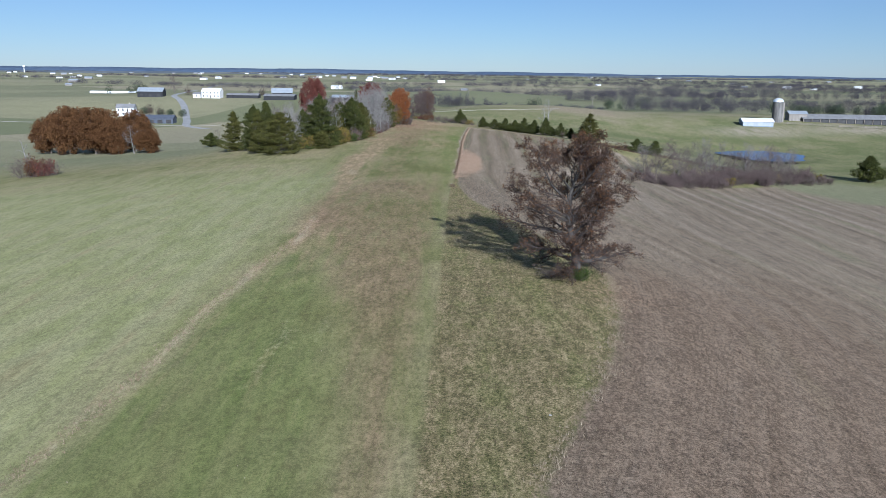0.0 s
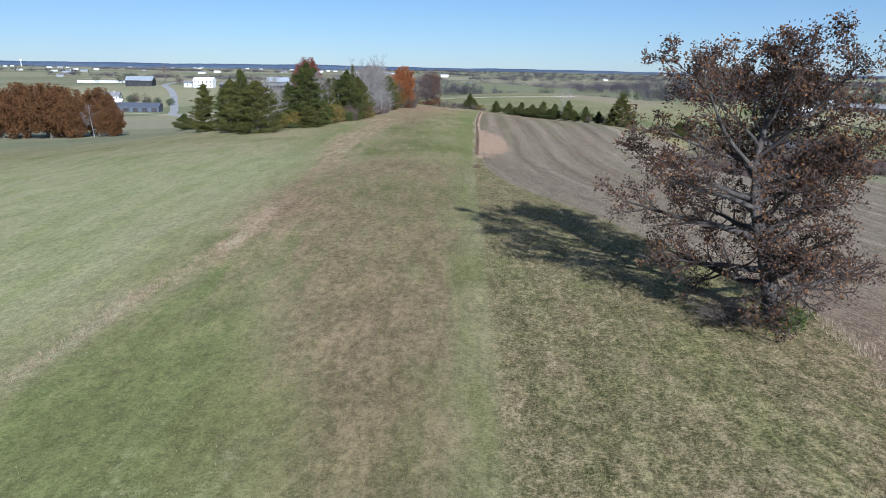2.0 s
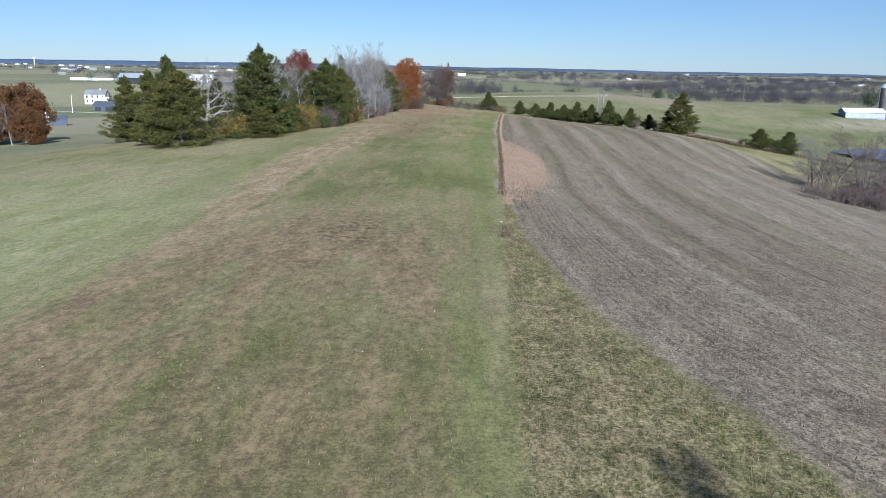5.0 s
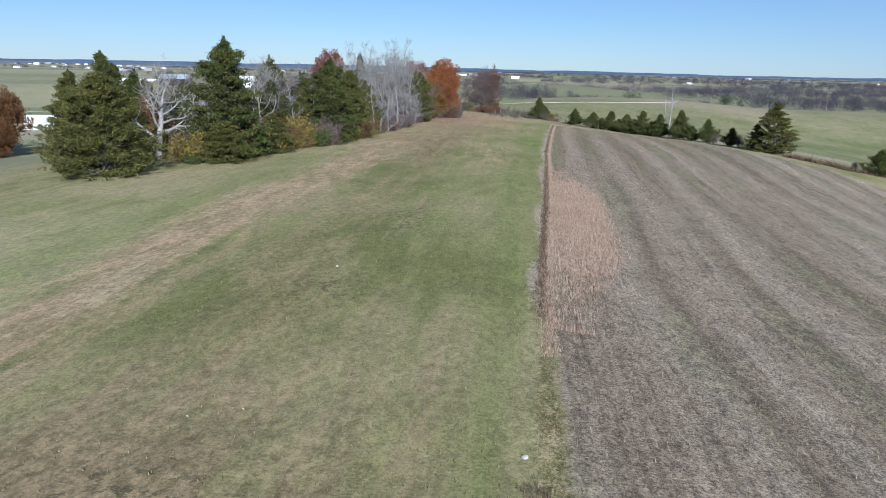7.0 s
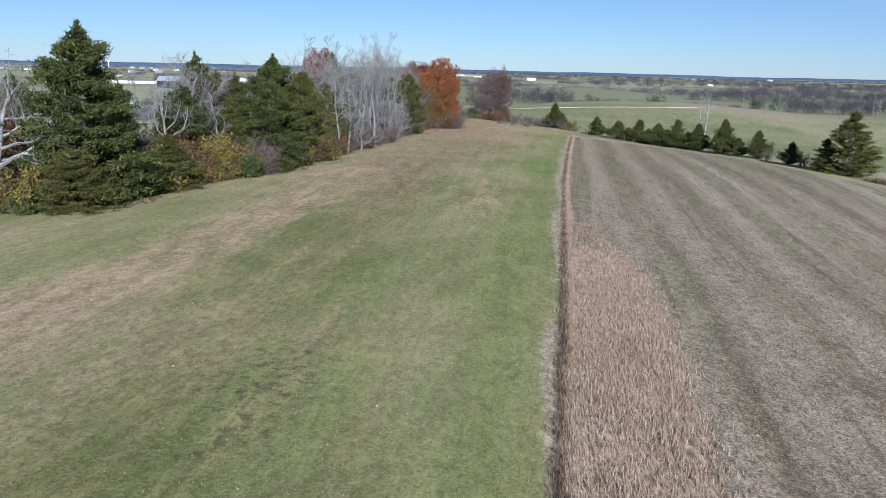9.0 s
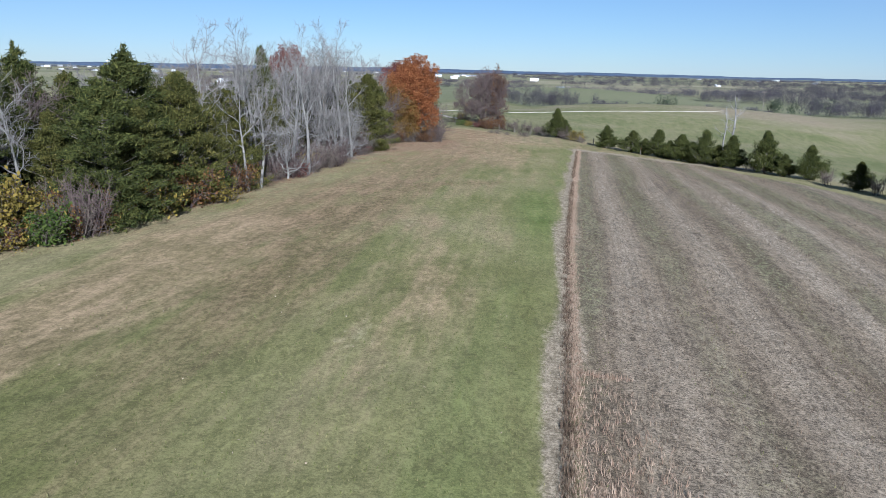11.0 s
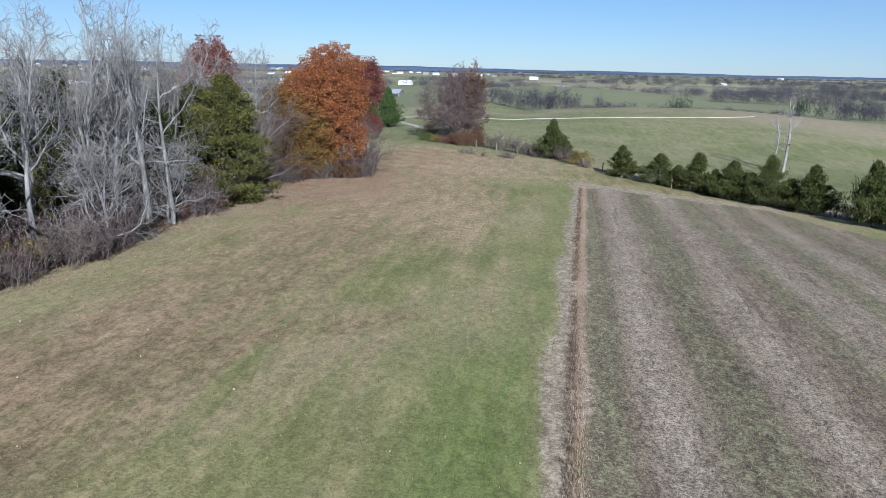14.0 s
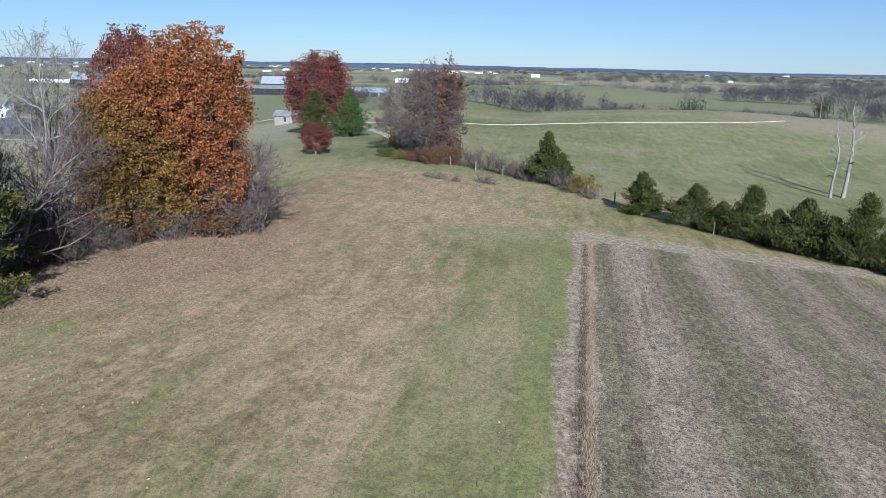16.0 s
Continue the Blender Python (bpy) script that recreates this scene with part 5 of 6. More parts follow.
# evergreens standing among the bare trees
for k, x, y, w, t in ((0, -22.6, 220.6, 0.92, 0.86), (3, -24.1, 226.6, 1.25, 1.12), (2, -22.0, 230.2, 0.74, 0.95), (1, -22.0, 224.0, 0.9, 0.72), (1, -22.2, 242.5, 0.62, 0.72), (3, -24.4, 247.5, 0.8, 0.92), (1, -22.8, 254.5, 0.7, 0.74), (0, -25.2, 268.0, 0.9, 1.0), (1, -23.0, 264.0, 0.62, 0.7),
                      (3, -21.4, 273.5, 0.72, 0.80), (0, -20.6, 279.0, 0.8, 0.92), (2, -19.8, 283.5, 0.62, 0.78)):
    plant(cedars[k], x, y, w, t, rw.uniform(0, 360), 0.1)
for k, x, y, w, t in ((0, -29.5, 216.5, 0.8, 0.82), (1, -27.0, 222.0, 0.7, 0.72), (3, -28.5, 227.5, 0.9, 0.95), (1, -26.8, 236.5, 0.8, 0.88), (0, -29.0, 241.0, 0.95, 0.95), (3, -27.4, 251.0, 0.9, 0.9), (1, -25.8, 258.0, 0.8, 0.85),
                      (0, -29.0, 262.0, 0.95, 0.95), (3, -28.0, 271.0, 0.9, 0.95), (1, -33.5, 235.0, 1.0, 1.0), (0, -34.5, 253.0, 1.0, 1.0)):
    plant(cedars[k], x, y, w, t, rw.uniform(0, 360), 0.1)
# undergrowth along the edge
for i in range(125):
    y = 193 + 98 * rw.random() ** 0.8
    edge = float(np.interp(y, (190, 198, 205, 215, 230, 238, 260, 282, 295), (-30, -26.5, -25.4, -24.0, -19.6, -19.0, -17.9, -17.2, -16)))
    x = edge - abs(rw.gauss(0, 1.8)) - 0.6
    if y < 232:
        kind = rw.choice(("yellow", "yellow", "green", "russet", "brush", "yellow"))
    elif y < 262:
        kind = rw.choice(("bare", "brush", "bare", "yellow", "crimson", "brush", "brush"))
    else:
        kind = rw.choice(("bare", "brush", "crimson", "crimson", "russet", "brush", "bare"))
    s = rw.uniform(0.6, 1.1) if y < 232 else rw.uniform(0.4, 0.8)
    plant(shrubs[kind], x, y, s, s * rw.uniform(0.75, 1.15), rw.uniform(0, 360), 0.05)
spots = []
for i in range(230):
    y = rw.uniform(200, 296)
    x = float(np.interp(y, (190, 205, 215, 225, 238, 247, 262, 285, 296), (-30, -26.4, -21.9, -22.0, -20.0, -17.7, -17.0, -18.2, -17.2))) - abs(rw.gauss(0, 4.0))
    s = rw.uniform(0.55, 1.15) * (1.0 if y < 262 else 1.2)
    kind = rw.choice(("brush", "bare", "brush", "bare", "bare", "brush", "brush", "bare", "crimson") if y > 235 else ("brush", "bare", "russet", "brush", "green"))
    spots.append((kind, x, y, s, s * rw.uniform(0.8, 1.35), rw.uniform(0, 360)))
mass("understorey", shrubs, spots, "tangled leafless brown and reddish brush under the trees")
for i in range(8):
    y = rw.uniform(212, 288)
    x = float(np.interp(y, (200, 232, 260, 292), (-31, -27, -26, -25))) - rw.uniform(0, 12)
    plant(cedars[rw.choice((0, 1, 3, 1))], x, y, rw.uniform(0.5, 0.8), rw.uniform(0.65, 1.0), rw.uniform(0, 360), 0.1)
for i in range(46):
    y = rw.uniform(193, 236)
    x = float(np.interp(y, (190, 198, 205, 215, 230, 238), (-31, -27.2, -25.6, -24.0, -19.8, -19.2))) - rw.uniform(0.2, 2.2)
    s = rw.uniform(0.8, 1.35)
    plant(shrubs[rw.choice(("yellow", "yellow", "yellow", "yellow", "green", "russet"))], x, y, s, s * rw.uniform(0.7, 1.15), rw.uniform(0, 360), 0.05)
# the maples at the far end, and the dark red tree behind
plant(maple, -14.5, 297.0, 0.98, 1.0, 0)
plant(amber, -17.0, 293.5, 1.05, 0.95, 0)
plant(crimson, -57, 372, 1.55, 2.15, 20, label="tall dark red autumn tree rising behind the bare wood")
for kind, x, y, s, t in (("brush", -16.8, 291.5, 0.9, 0.8), ("brush", -11.6, 299.5, 1.1, 1.0), ("bare", -11.2, 297.5, 1.2, 1.3), ("bare", -12.0, 302.0, 1.3, 1.2), ("brush", -19.0, 288.5, 1.2, 1.2), ("bare", -20.0, 286.5, 1.2, 1.2), ("brush", -14.8, 294.5, 1.1, 0.9), ("russet", -13.0, 296.0, 1.0, 0.8), ("brush", -12.2, 297.6, 1.2, 1.1), ("russet", -16.4, 293.4, 1.0, 0.9), ("brush", -13.6, 299.5, 1.2, 1.0)):
    plant(shrubs[kind], x, y, s, t, rw.uniform(0, 360), 0.05)

# ---- beyond the wood: the old tree, garden trees and fence row ----
plant(plum[0], -8.6, 356.5, 1.0, 1.0, 0)
for kind, x, y, s, t in (("green", -12.4, 352.5, 0.75, 0.6), ("yellow", -10.8, 352, 0.6, 0.5), ("crimson", -8.8, 351.5, 0.8, 0.75), ("russet", -6.8, 350.5, 1.0, 1.0), ("russet", -5.4, 351.5, 0.95, 1.05), ("green", -7.6, 352.4, 0.6, 0.6),
                         ("russet", -4.0, 353.5, 1.0, 1.2), ("brush", -2.4, 354.0, 1.0, 1.1), ("bare", -0.8, 352.5, 1.0, 1.1), ("brush", 0.8, 351.0, 1.0, 1.15), ("bare", 2.2, 349.5, 1.1, 1.1), ("brush", 3.6, 347.5, 1.0, 1.0),
                         ("bare", 5.0, 345.5, 1.0, 1.0), ("brush", 6.4, 343.0, 1.0, 1.0), ("bare", 9.4, 339.5, 1.2, 1.0), ("brush", 10.8, 337.0, 1.1, 0.9), ("yellow", 11.9, 335.0, 0.9, 0.8), ("brush", 12.9, 332.5, 0.8, 0.7),
                         ("yellow", -13.5, 366, 0.9, 0.8), ("brush", -12.5, 362, 1.0, 1.0)):
    plant(shrubs[kind], x, y, s, t, rw.uniform(0, 360), 0.05)
plant(small_cedars[2], 8.2, 342.5, 1.2, 1.25, 30)
plant(small_cedars[2], 9.8, 341.0, 0.9, 0.8, 70)
plant(crimson, -21.6, 352.0, 0.52, 0.42, 300, label="small dark red garden tree with its shadow on the lawn")
plant(garden, -24.4, 384, 0.80, 0.98, 0, 0.1)
plant(cedars[0], -29.6, 381, 0.80, 0.78, 50, 0.1, "dark green cedar standing beside the dirt drive")
plant(crimson, -34.0, 400, 1.62, 1.50, 45, label="round garden tree with dark red leaves")
for x, y, s in ((-3.4, 336.8, 0.5), (-1.8, 336.4, 0.42), (0.9, 337.8, 0.55), (2.2, 337.2, 0.45), (-4.8, 337.6, 0.4)):
    plant(shrubs["brush"], x, y, s * 1.3, s, rw.uniform(0, 360), 0.05, "clump of dry brown weeds in the grass")
# cedars along the fence, from the far corner round to the pond's side
for k, x, y, w, t in ((2, 16.8, 324.4, 1.10, 0.88), (1, 21.2, 322.0, 1.05, 0.86), (0, 23.2, 320.4, 0.80, 0.70), (1, 25.2, 318.4, 0.98, 1.05), (2, 26.9, 316.8, 0.90, 0.70), (0, 28.6, 315.2, 1.15, 1.08), (2, 30.2, 313.4, 1.0, 0.75),
                      (1, 31.8, 311.7, 1.0, 1.25), (0, 33.6, 310.0, 0.9, 0.84), (2, 35.2, 307.6, 1.3, 1.12), (0, 38.6, 300.8, 1.12, 1.55), (0, 40.5, 297.6, 0.8, 0.8), (1, 43.2, 294.5, 0.95, 1.1)):
    plant(small_cedars[k], x, y, w, t, rw.uniform(0, 360), 0.05)
plant(cedars[1], 48.5, 266, 1.25, 0.92, 120, 0.1, "tall dark cedar standing in the fence row")
plant(cedars[1], 46.5, 270, 0.72, 0.5, 20, 0.1)
plant(small_cedars[1], 44.6, 280, 0.8, 0.8, 10)
plant(small_cedars[0], 59.5, 247, 1.25, 0.98, 20)
plant(small_cedars[1], 64.5, 245, 1.1, 0.98, 120)
plant(small_cedars[0], 129, 244, 2.2, 1.9, 30)
for x, y, s in ((37.5, 307, 0.9), (38.6, 305, 0.8), (43.0, 287, 1.0), (45.2, 276, 1.1), (46.0, 273, 0.9), (57.0, 251, 0.7), (62.3, 245.5, 0.8)):
    plant(shrubs["bare"], x, y, s, s * 0.9, rw.uniform(0, 360), 0.05, "leafless grey shrub in the fence row")
plant(snag_proto(73, 11.5, 0.26, 3.4, "bleached dead tree standing alone in the pasture", (0.16, 0.0), (10, 5)), 46.2, 357.2, 1.1, 1.1, 0)
plant(snag_proto(74, 9.0, 0.2, 2.8, "bleached dead tree leaning beside another", (-0.10, 0.02), (9, 5)), 44.6, 357.0, 1.05, 1.05, 0)

# brush thicket above the pond
spots = []
for i in range(170):
    u = rw.random()
    x = 47 + 63 * u + rw.gauss(0, 2.0)
    y = 180 + 52 * u ** 1.15 + rw.gauss(0, 1.0) + abs(rw.gauss(0, 6.0)) + 4 * math.sin(u * 3.1)
    s = rw.uniform(0.9, 1.5) * (0.6 + 0.5 * math.sin(min(u * 5, 1.57)))
    spots.append((rw.choice(("bare", "bare", "brush", "bare", "bare")), x, y, s, s * rw.uniform(0.6, 1.2), rw.uniform(0, 360)))
mass("thicket", shrubs, spots, "leafless grey and brown thicket above the pond")
for i in range(52):
    u = rw.uniform(0.10, 1.0)
    x, y = 42 + 66 * u + rw.gauss(0, 2.0), 192 + 52 * u ** 1.15 + abs(rw.gauss(0, 4))
    plant(bares[rw.choice((3, 3, 4, 2))], x, y, rw.uniform(0.6, 0.95), rw.uniform(0.55, 0.95), rw.uniform(0, 360), 0.05)
for x, y in ((74, 205), (92, 222), (104, 232), (112, 240)):
    plant(shrubs["yellow"], x, y, 1.0, 0.8, rw.uniform(0, 360), 0.05)

# ---- left of the grass: autumn trees, lone bush ----
for x, y, w, t, a in ((-118, 262, 1.15, 1.30, 0), (-107, 255, 1.18, 1.24, 100), (-97, 262, 0.9, 1.12, 200), (-129, 272, 1.0, 1.05, 250), (-112, 272, 1.05, 1.2, 320), (-99, 250, 0.78, 0.95, 30)):
    plant(rust, x, y, w, t, a, 0.2)
plant(rust, -87.5, 246, 0.62, 0.62, 60, 0.1, "smaller russet oak beside the grove")
plant(bares[1], -92.5, 248, 1.0, 0.8, 30, 0.1)
plant(snag_proto(75, 8.2, 0.22, 2.6, "bleached dead tree rising from a thicket", (-0.05, 0), (9, 4)), -90.5, 181, 1, 1, 10)
for x, y, k, s in ((-92.2, 180.5, "brush", 1.5), (-89.6, 180, "russet", 1.3), (-87.2, 180.4, "crimson", 1.35), (-85.6, 181.2, "brush", 1.1), (-91, 182.5, "brush", 1.4)):
    plant(shrubs[k], x, y, s * 1.15, s * 1.5, rw.uniform(0, 360), 0.05)
plant(small_cedars[0], -71.2, 256, 1.5, 1.05, 10, 0.05, "single dark cedar on the pasture slope")
plant(bares[3], -68.8, 257, 0.6, 0.5, 10, 0.05)

# ---- buildings ----


def window(parent, x, y, z, w, h, face):
    """A framed pane on a wall that faces along the y axis."""
    fr = part("window", boxed(x - w / 2 - 0.09, x + w / 2 + 0.09, y + face * 0.02, y + face * 0.07, z - 0.09, z + h + 0.09), "white_wall", parent, "white window frame")
    part("pane", boxed(x - w / 2, x + w / 2, y + face * 0.05, y + face * 0.085, z, z + h), "glass", fr)


def building(name, x, y, turn, w, d, wall, rise, walls, roof, label, category, panes=0, storeys=1, chimney=False, over=0.4, door=None, seed=0):
    """A gabled building: its ridge runs along its length w; windows in both long sides."""
    base = new(name)
    z = min(float(ground_z(x + a, y + b)) for a in (-w / 3, w / 3) for b in (-d / 3, d / 3))
    base.matrix_basis = pose(x, y, z, 0, 0, turn)
    outline = [(-d / 2, -1.0), (d / 2, -1.0), (d / 2, wall), (0, wall + rise), (-d / 2, wall)]
    bm = prism(outline, -w / 2, w / 2)
    bmesh.ops.rotate(bm, verts=bm.verts, cent=(0, 0, 0), matrix=Matrix.Rotation(radians(90), 3, "Z"))
    part("wall", bm, walls, base)
    run = d / 2 + over
    low = wall - over * rise / (d / 2)
    th = 0.16
    rf = [(-run, low + 0.02), (0, wall + rise + 0.02), (run, low + 0.02), (run, low + th + 0.02), (0, wall + rise + th + 0.05), (-run, low + th + 0.02)]
    bm = prism(rf, -w / 2 - over, w / 2 + over)
    bmesh.ops.rotate(bm, verts=bm.verts, cent=(0, 0, 0), matrix=Matrix.Rotation(radians(90), 3, "Z"))
    top = part("roof", bm, roof, base)
    if chimney:
        part("chimney", boxed(w * 0.2 - 0.4, w * 0.2 + 0.4, -0.4, 0.4, wall + rise - 0.9, wall + rise + 0.9), "rock", top)
    for s in range(storeys):
        for k in range(panes):
            px = (k + 0.5) / panes * w - w / 2
            for face in (-1, 1):
                if door and s == 0 and k == panes // 2:
                    part("door", boxed(px - 0.5, px + 0.5, face * d / 2 + min(face * 0.02, face * 0.08), face * d / 2 + max(face * 0.02, face * 0.08), 0.1, 2.1), "opening", base)
                else:
                    window(base, px, face * d / 2, 0.9 + s * 2.7, 0.9, 1.4, face)
    return tagged(base, label, category)


def bays(base, w, y, z0, z1, count, face, width=2.4):
    """Dark panels on a barn's long side, painted shade for its open bays."""
    for k in range(count):
        px = (k + 0.5) / count * w - w / 2
        part("bay_door", boxed(px - width / 2, px + width / 2, min(y, y + face * 0.08), max(y, y + face * 0.08), z0, z1), "opening", base)


building("farmhouse", -214, 563, 8, 11.5, 8, 5.6, 2.4, "white_wall", "grey_roof", "white two-storey farmhouse with a grey gable roof", "house", 4, 2, True, door=True)
building("porch_wing", -207, 557, 8, 5, 5, 2.8, 1.2, "white_wall", "white_roof", "low white wing beside the farmhouse", "house", 2)
building("farmhouse", -184, 668, -5, 15, 8, 5.2, 2.2, "white_wall", "white_roof", "white two-storey farmhouse across the road", "house", 5, 2, True, door=True)
building("garage", -196, 669, -5, 6, 6, 3.0, 1.4, "white_wall", "grey_roof", "small white outbuilding beside the farmhouse", "garage", 1)
bb = building("tobacco_barn", -237, 680, 4, 20, 11, 4.6, 2.8, "dark_wall", "metal_roof", "black board barn with a grey metal roof", "barn")
bays(bb, 20, -5.5, 0.2, 2.6, 3, -1)
lb = building("long_barn", -177, 508, 4, 26, 9, 3.0, 1.9, "slate_wall", "slate_wall", "long low slate-blue barn with a dark roof beside the road", "barn")
bays(lb, 26, -4.5, 0.1, 2.3, 5, -1, 3.0)
db = building("dark_barn", -128, 668, 10, 16, 10, 5.0, 3.2, "dark_wall", "metal_roof", "dark barn with a pale roof in the pasture", "barn")
bays(db, 16, -5, 0.2, 3.0, 2, -1)
building("cattle_shed", -160, 672, -3, 26, 7, 2.4, 1.2, "dark_wall", "grey_roof", "long low dark shed", "shed")
building("farmhouse", -166, 395, 24, 13, 8, 3.0, 2.0, "white_wall", "white_roof", "white single-storey house behind the autumn trees", "house", 4, 1, door=True)
building("garage", -156.5, 398, 24, 6, 6, 2.6, 1.3, "slate_wall", "slate_wall", "small dark blue shed beside the white house", "shed")
gs = building("open_shed", -72, 628, -4, 20, 9, 2.9, 1.6, "grey_wall", "metal_roof", "open-sided farm shed with a blue-grey metal roof", "shed")
bays(gs, 20, -4.5, 0.1, 2.3, 5, -1, 3.0)
building("machine_shed", -127, 655, -4, 24, 10, 3.2, 1.4, "dark_wall", "grey_roof", "dark machine shed with a grey roof", "shed")
building("cottage", -62, 470, 0, 6, 5, 2.6, 1.2, "grey_wall", "grey_roof", "small grey outbuilding beyond the wood", "shed", 1)

# long white feed wrap behind the conifers
bm = bmesh.new()
bmesh.ops.create_cone(bm, cap_ends=True, segments=12, radius1=1.2, radius2=1.2, depth=42, matrix=Matrix.Rotation(radians(90), 4, "Y"))
hay = part("wrapped_bales", bm, "white_roof", None)
hay.matrix_basis = pose(-292, 742, float(ground_z(-292, 742)) + 1.0, 0, 0, 3)
tagged(hay, "long row of white wrapped hay bales in the pasture", "bales")

# the dairy farm by the pond
wb = building("white_barn", 157, 410, -8, 14.5, 9, 2.3, 1.3, "blue_wall", "white_roof", "low barn with blue-grey walls and a white metal roof", "barn")
part("siding", boxed(-7.2, 7.2, -4.58, -4.5, 0.2, 2.0), "metal_roof", wb, "pale grey metal siding")
fs = building("feed_shed", 214, 430, -6, 52, 12, 2.9, 1.8, "dark_wall", "grey_roof", "long open cattle shed with a grey metal roof", "shed")
bays(fs, 52, -6, 0.2, 2.3, 12, -1, 3.2)
for k in range(13):
    part("post", boxed(k * 4.3 - 26, k * 4.3 - 25.7, -6.35, -6.1, -0.8, 2.7), "pole", fs)
building("dark_barn", 256, 448, -6, 17, 12, 5.2, 3.4, "dark_wall", "metal_roof", "tall dark barn behind the cattle shed", "barn")
building("milk_house", 186, 432, -6, 9, 7, 3.8, 1.2, "grey_wall", "metal_roof", "grey building beside the silo", "shed")
building("loafing_shed", 262, 424, -4, 34, 14, 2.6, 1.6, "dark_wall", "metal_roof", "wide low shed with a grey metal roof", "shed")
silo = new("silo")
silo.matrix_basis = pose(172, 422, float(ground_z(172, 422)) - 0.3)
bm = bmesh.new()
bmesh.ops.create_cone(bm, cap_ends=True, segments=28, radius1=2.55, radius2=2.55, depth=10.4, matrix=Matrix.Translation((0, 0, 5.2)))
body = part("body", bm, "concrete", silo)
bm = bmesh.new()
bmesh.ops.create_uvsphere(bm, u_segments=28, v_segments=12, radius=2.62)
bmesh.ops.delete(bm, geom=[v for v in bm.verts if v.co.z < -0.01], context="VERTS")
bmesh.ops.scale(bm, verts=bm.verts, vec=(1, 1, 0.72))
bmesh.ops.translate(bm, verts=bm.verts, vec=(0, 0, 10.4))
part("dome", bm, "dome", silo, "shiny metal dome")
for k in range(10):
    bm = bmesh.new()
    bmesh.ops.create_cone(bm, cap_ends=False, segments=28, radius1=2.59, radius2=2.59, depth=0.06, matrix=Matrix.Translation((0, 0, 0.7 + k * 0.95)))
    part("hoop", bm, "pole", body)
part("chute", boxed(2.5, 3.3, -0.45, 0.45, 0.2, 10.2, bevel=0.05), "grey_wall", silo, "grey filling chute")
tagged(silo, "grey concrete stave silo with a metal dome", "silo")
corral = tagged(new("corral_fence"), "weathered wooden corral fence in front of the cattle shed", "fence")
corral.matrix_basis = pose(168, 414, float(ground_z(168, 414)))
for k in range(18):
    fx, fy = 168 + k * 6.0, 414 - 0.96 * k + 0.6 * math.sin(k)
    fz = float(ground_z(fx, fy)) - float(ground_z(168, 414))
    bm = boxed(-0.08, 0.08, -0.08, 0.08, -0.3, 1.3)
    box(bm, 0, 6.0, -0.03, 0.03, 0.45, 0.6)
    box(bm, 0, 6.0, -0.03, 0.03, 0.95, 1.1)
    ob = part("panel", bm, "pole", corral)
    ob.matrix_basis = pose(fx - 168, fy - 414, fz, 0, 0, -9)


def utility_pole(x, y, tall, arm=True, mat="pole", label="weathered wooden utility pole"):
    base = new("utility_pole")
    base.matrix_basis = pose(x, y, float(ground_z(x, y)), 0, 0, 12)
    bm = bmesh.new()
    bmesh.ops.create_cone(bm, cap_ends=True, segments=10, radius1=0.15, radius2=0.09, depth=tall + 0.6, matrix=Matrix.Translation((0, 0, tall / 2 - 0.3)))
    part("post", bm, mat, base)
    if arm:
        part("crossarm", boxed(-1.2, 1.2, -0.07, 0.07, tall - 0.75, tall - 0.6), mat, base)
        for k in (-1.0, 0.0, 1.0):
            bm = bmesh.new()
            bmesh.ops.create_cone(bm, cap_ends=True, segments=8, radius1=0.06, radius2=0.04, depth=0.22, matrix=Matrix.Translation((k, 0, tall - 0.49)))
            part("insulator", bm, "white_wall", base)
    return tagged(base, label, "utility pole", "power line")


POLES = ((95, 520), (132, 474), (178, 440), (62, 560), (20, 610))
for px, py in POLES:
    utility_pole(px, py, 9.5)
utility_pole(-193, 487, 9.0, False, "white_roof", "pale pole with a yard light beside the grey barn")
utility_pole(-248, 700, 8.0, False)
utility_pole(-21, 470, 7.5)
line = sorted(POLES, key=lambda p: -p[1])
for a, b in zip(line[:-1], line[1:]):
    cv = bpy.data.curves.new("power_cable", "CURVE")
    cv.dimensions, cv.bevel_depth = "3D", 0.03
    sp = cv.splines.new("POLY")
    sp.points.add(16)
    za, zb = float(ground_z(*a)) + 9.0, float(ground_z(*b)) + 9.0
    for i in range(17):
        f = i / 16
        sp.points[i].co = (a[0] + (b[0] - a[0]) * f, a[1] + (b[1] - a[1]) * f, za + (zb - za) * f - 4 * 0.9 * f * (1 - f), 1)
    cv.materials.append(M["wire"])
    tagged(new("power_cable", cv), "thin sagging overhead power cable", "cable", "power line")

# fence along the far side of the field
FENCE = ((-4, 352), (6, 345), (14, 331), (22, 324.8), (30, 319.5), (36, 313.5), (41, 303), (45, 291), (47, 277), (52, 262), (60, 249))
fs_ = np.cumsum([0] + [math.dist(a, b) for a, b in zip(FENCE[:-1], FENCE[1:])])
for k, s in enumerate(np.arange(0, fs_[-1], 4.2)):
    fx, fy = np.interp(s, fs_, [p[0] for p in FENCE]), np.interp(s, fs_, [p[1] for p in FENCE])
    ob = part("fence_post", boxed(-0.06, 0.06, -0.06, 0.06, -0.3, 1.25, bevel=0.015), "pole", None)
    ob.matrix_basis = pose(fx, fy, float(ground_z(fx, fy)), rw.uniform(-4, 4), rw.uniform(-4, 4), rw.uniform(0, 90))
    tagged(ob, "grey weathered wooden fence post among the cedars", "fence post", "field fence")
marker = new("marker_post")
marker.matrix_basis = pose(22.3, 319.0, float(ground_z(22.3, 319.0)))
part("stake", boxed(-0.03, 0.03, -0.03, 0.03, -0.2, 1.1), "pole", marker)
